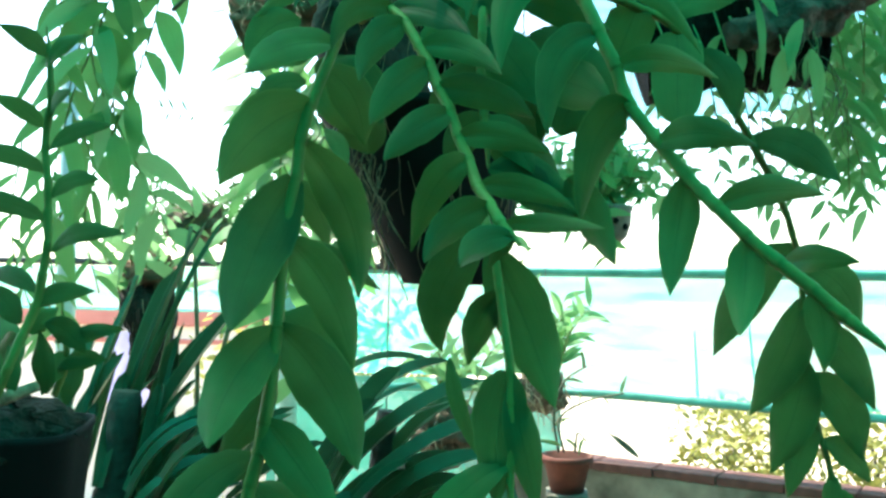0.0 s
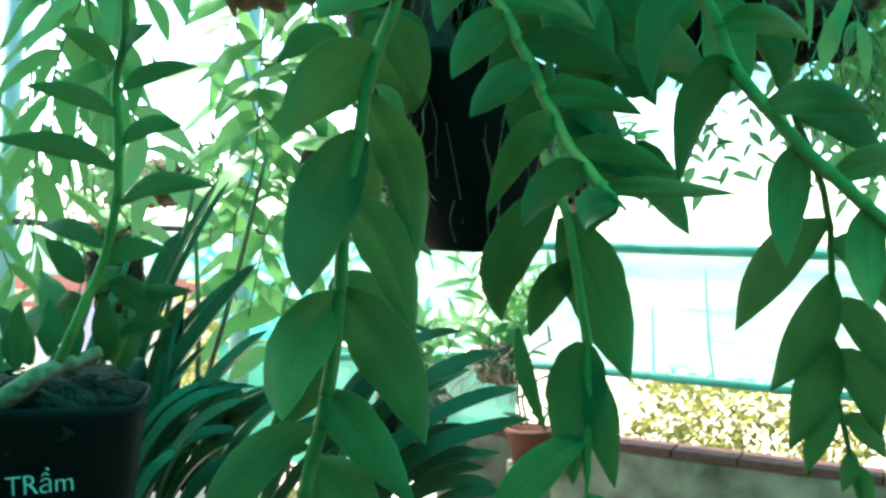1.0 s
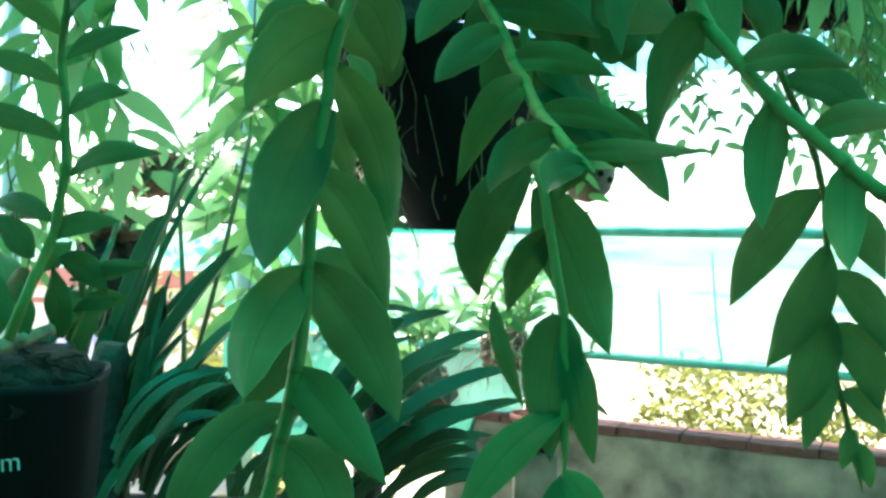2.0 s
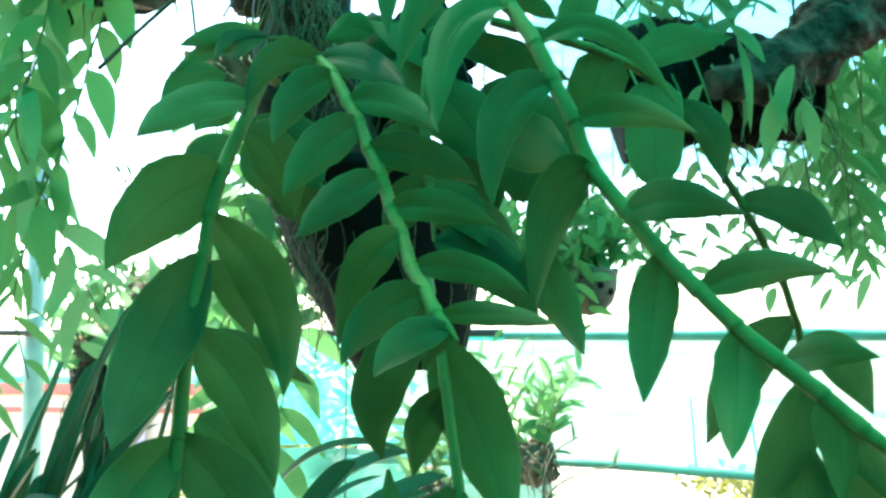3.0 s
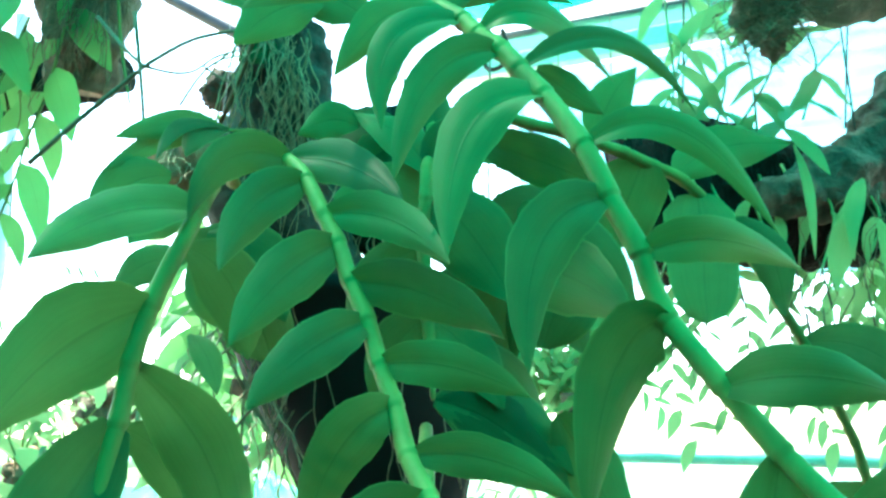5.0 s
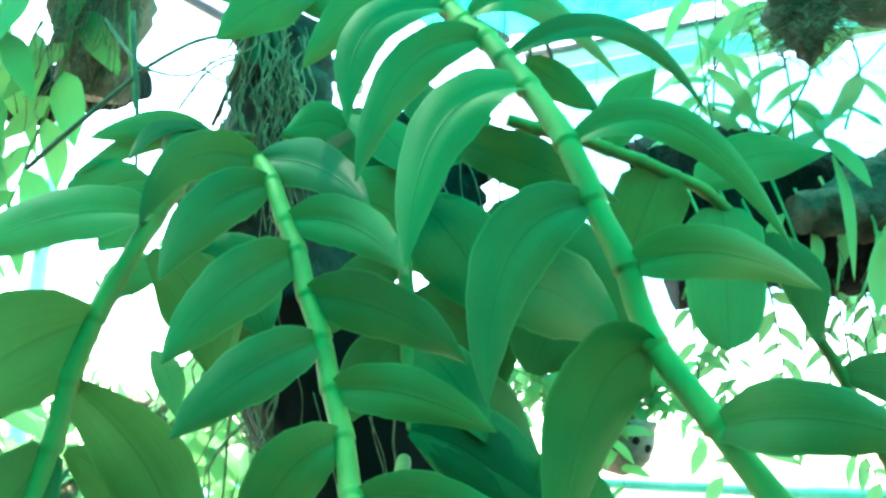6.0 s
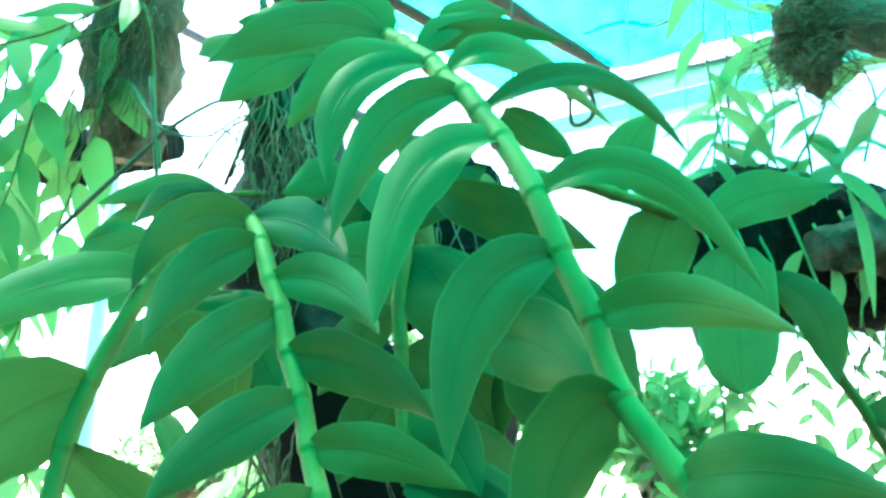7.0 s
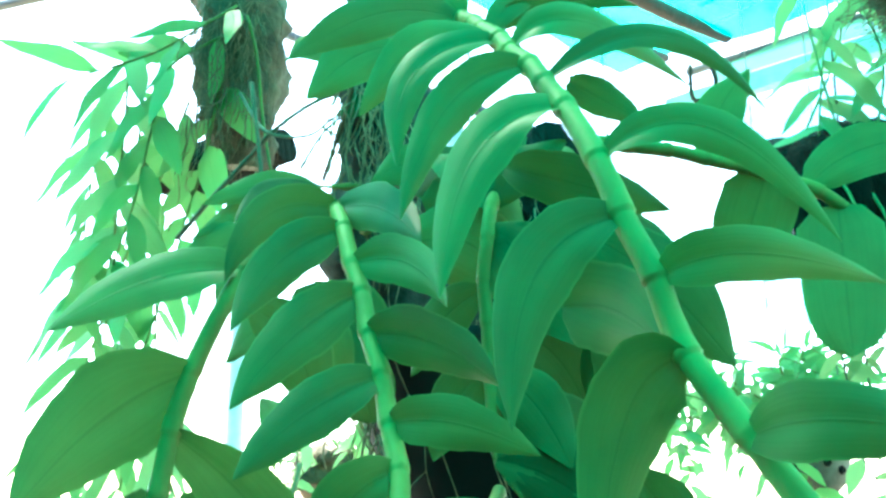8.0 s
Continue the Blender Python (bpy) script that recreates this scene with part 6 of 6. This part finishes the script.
leaf(cane_k, (-0.138, 0.860, 1.735), (-0.174, 0.840, 1.696), 0.041, 0.005, None, (0.24, -0.95, 0.21))
leaf(cane_k, (-0.046, 0.860, 1.883), (-0.107, 0.840, 1.844), 0.045, 0.009, None, (0.18, -0.98, 0.11))
leaf(cane_k, (-0.026, 0.860, 1.795), (0.009, 0.840, 1.751), 0.049, 0.004, None, (0.11, -0.98, 0.18))
leaf(cane_k, (-0.070, 0.880, 1.903), (-0.009, 0.860, 1.867), 0.046, 0.004, None, (0.14, -0.99, 0.09))
leaf(cane_k, (-0.046, 0.860, 1.901), (-0.107, 0.860, 1.915), 0.033, 0.007, None, (0.30, -0.95, 0.05))
leaf(cane_k, (-0.013, 0.840, 1.779), (-0.056, 0.840, 1.775), 0.032, 0.007, None, (0.27, -0.95, 0.17))
leaf(cane_k, (-0.144, 0.780, 1.448), (-0.088, 0.780, 1.375), 0.066, 0.010, None, (0.18, -0.89, 0.43))
leaf(cane_k, (0.058, 0.800, 1.862), (0.098, 0.820, 1.885), 0.027, 0.006, None, (0.13, -0.99, 0.04))
leaf(cane_k, (-0.147, 0.900, 1.717), (-0.100, 0.920, 1.659), 0.057, 0.006, None, (0.17, -0.95, 0.25))
leaf(cane_k, (-0.139, 0.900, 1.714), (-0.074, 0.900, 1.649), 0.065, 0.010, None, (0.19, -0.95, 0.24))
leaf(cane_k, (-0.154, 0.860, 1.751), (-0.205, 0.840, 1.707), 0.046, 0.010, None, (0.26, -0.95, 0.20))
leaf(cane_k, (-0.090, 0.920, 1.620), (-0.118, 0.900, 1.676), 0.055, 0.005, None, (0.18, -0.95, 0.26))
leaf(cane_k, (-0.171, 0.950, 1.704), (-0.237, 0.950, 1.674), 0.034, 0.010, None, (0.26, -0.92, 0.28))
leaf(cane_k, (0.040, 0.797, 1.722), (0.098, 0.780, 1.646), 0.055, 0.005, None, (0.04, -0.97, 0.23))
leaf(cane_k, (0.114, 0.780, 1.620), (0.144, 0.780, 1.677), 0.049, 0.003, None, (-0.02, -0.97, 0.26))
leaf(cane_k, (0.040, 0.790, 1.695), (0.079, 0.800, 1.720), 0.026, 0.006, None, (0.16, -0.96, 0.22))
leaf(cane_k, (0.045, 0.780, 1.637), (0.091, 0.770, 1.583), 0.035, 0.006, None, (0.15, -0.93, 0.34))
leaf(cane_k, (0.040, 0.806, 1.736), (-0.017, 0.840, 1.791), 0.031, 0.007, None, (0.22, -0.96, 0.17))
leaf(cane_k, (0.040, 0.808, 1.739), (0.084, 0.820, 1.779), 0.034, 0.006, None, (0.16, -0.97, 0.17))
leaf(cane_k, (0.040, 0.788, 1.684), (-0.011, 0.800, 1.638), 0.033, 0.006, None, (0.22, -0.93, 0.28))
leaf(cane_k, (0.045, 0.780, 1.639), (0.011, 0.780, 1.588), 0.035, 0.006, None, (0.20, -0.92, 0.34))
leaf(cane_k, (0.040, 0.845, 1.779), (0.101, 0.800, 1.736), 0.034, 0.007, None, (0.14, -0.97, 0.17))
leaf(cane_k, (0.040, 0.840, 1.775), (0.015, 0.860, 1.824), 0.029, 0.007, None, (0.19, -0.97, 0.14))
leaf(cane_k, (0.050, 0.770, 1.588), (0.132, 0.780, 1.546), 0.047, 0.009, None, (0.06, -0.94, 0.33))
leaf(cane_k, (0.048, 0.774, 1.608), (0.119, 0.800, 1.572), 0.048, 0.009, None, (0.03, -0.96, 0.29))
leaf(cane_k, (0.050, 0.770, 1.588), (0.131, 0.780, 1.530), 0.042, 0.009, None, (0.02, -0.95, 0.32))
leaf(cane_k, (0.043, 0.784, 1.658), (0.096, 0.800, 1.609), 0.043, 0.014, None, (0.04, -0.97, 0.25))
cane_t = cane(orchid, [(-0.114, 0.950, 1.812), (-0.120, 0.922, 1.804), (-0.127, 0.900, 1.799)], 0.0030, 0.0030, 0.024)
leaf(cane_t, (-0.127, 0.900, 1.799), (-0.191, 0.840, 1.774), 0.024, 0.008, None, (0.38, -0.91, 0.18))
leaf(cane_t, (-0.127, 0.900, 1.799), (-0.150, 0.820, 1.752), 0.013, 0.016, None, (0.37, -0.91, 0.19))
leaf(cane_t, (-0.127, 0.900, 1.799), (-0.198, 0.840, 1.749), 0.021, 0.009, None, (0.38, -0.90, 0.20))
leaf(cane_t, (-0.126, 0.902, 1.799), (-0.141, 0.850, 1.763), 0.022, 0.009, None, (0.35, -0.92, 0.19))
# -- end of canes --
# mossy root ball above, from which the big canes spring
mother = Vector((-0.137, 1.120, 2.125))
bm = bmesh.new()
lump_into(bm, mother + Vector((0, 0, 0.06)), (0.085, 0.075, 0.125), 0.35, 14.0)
part("root_ball", bm, M_WOOD, orchid, "brown mossy root ball")
bm = bmesh.new()
roots_into(bm, rr, mother + Vector((0, -0.04, 0.0)), (0.07, 0.05, 0.09), 0.06, 160, 0.0006, 0.014)
tagged(part("root_mass", bm, M_ROOT, orchid, "pale fibrous roots"), kind="stuff")
wire(orchid, mother + Vector((0, 0, 0.15)), 1.25)
# leaves above the view, added to shade the canes below
for k in range(22):
    ang = k * 2.4
    o = Vector((math.cos(ang), 0.7 * math.sin(ang), 0))
    a = mother + o * 0.06 + Vector((0, -0.02, 0.06 + 0.012 * k))
    leaf(orchid, a, a + o * rr.uniform(0.12, 0.19) + Vector((0, -0.04, rr.uniform(-0.02, 0.10))), 0.05, 0.02, None, (0.0, -0.5, 0.85))
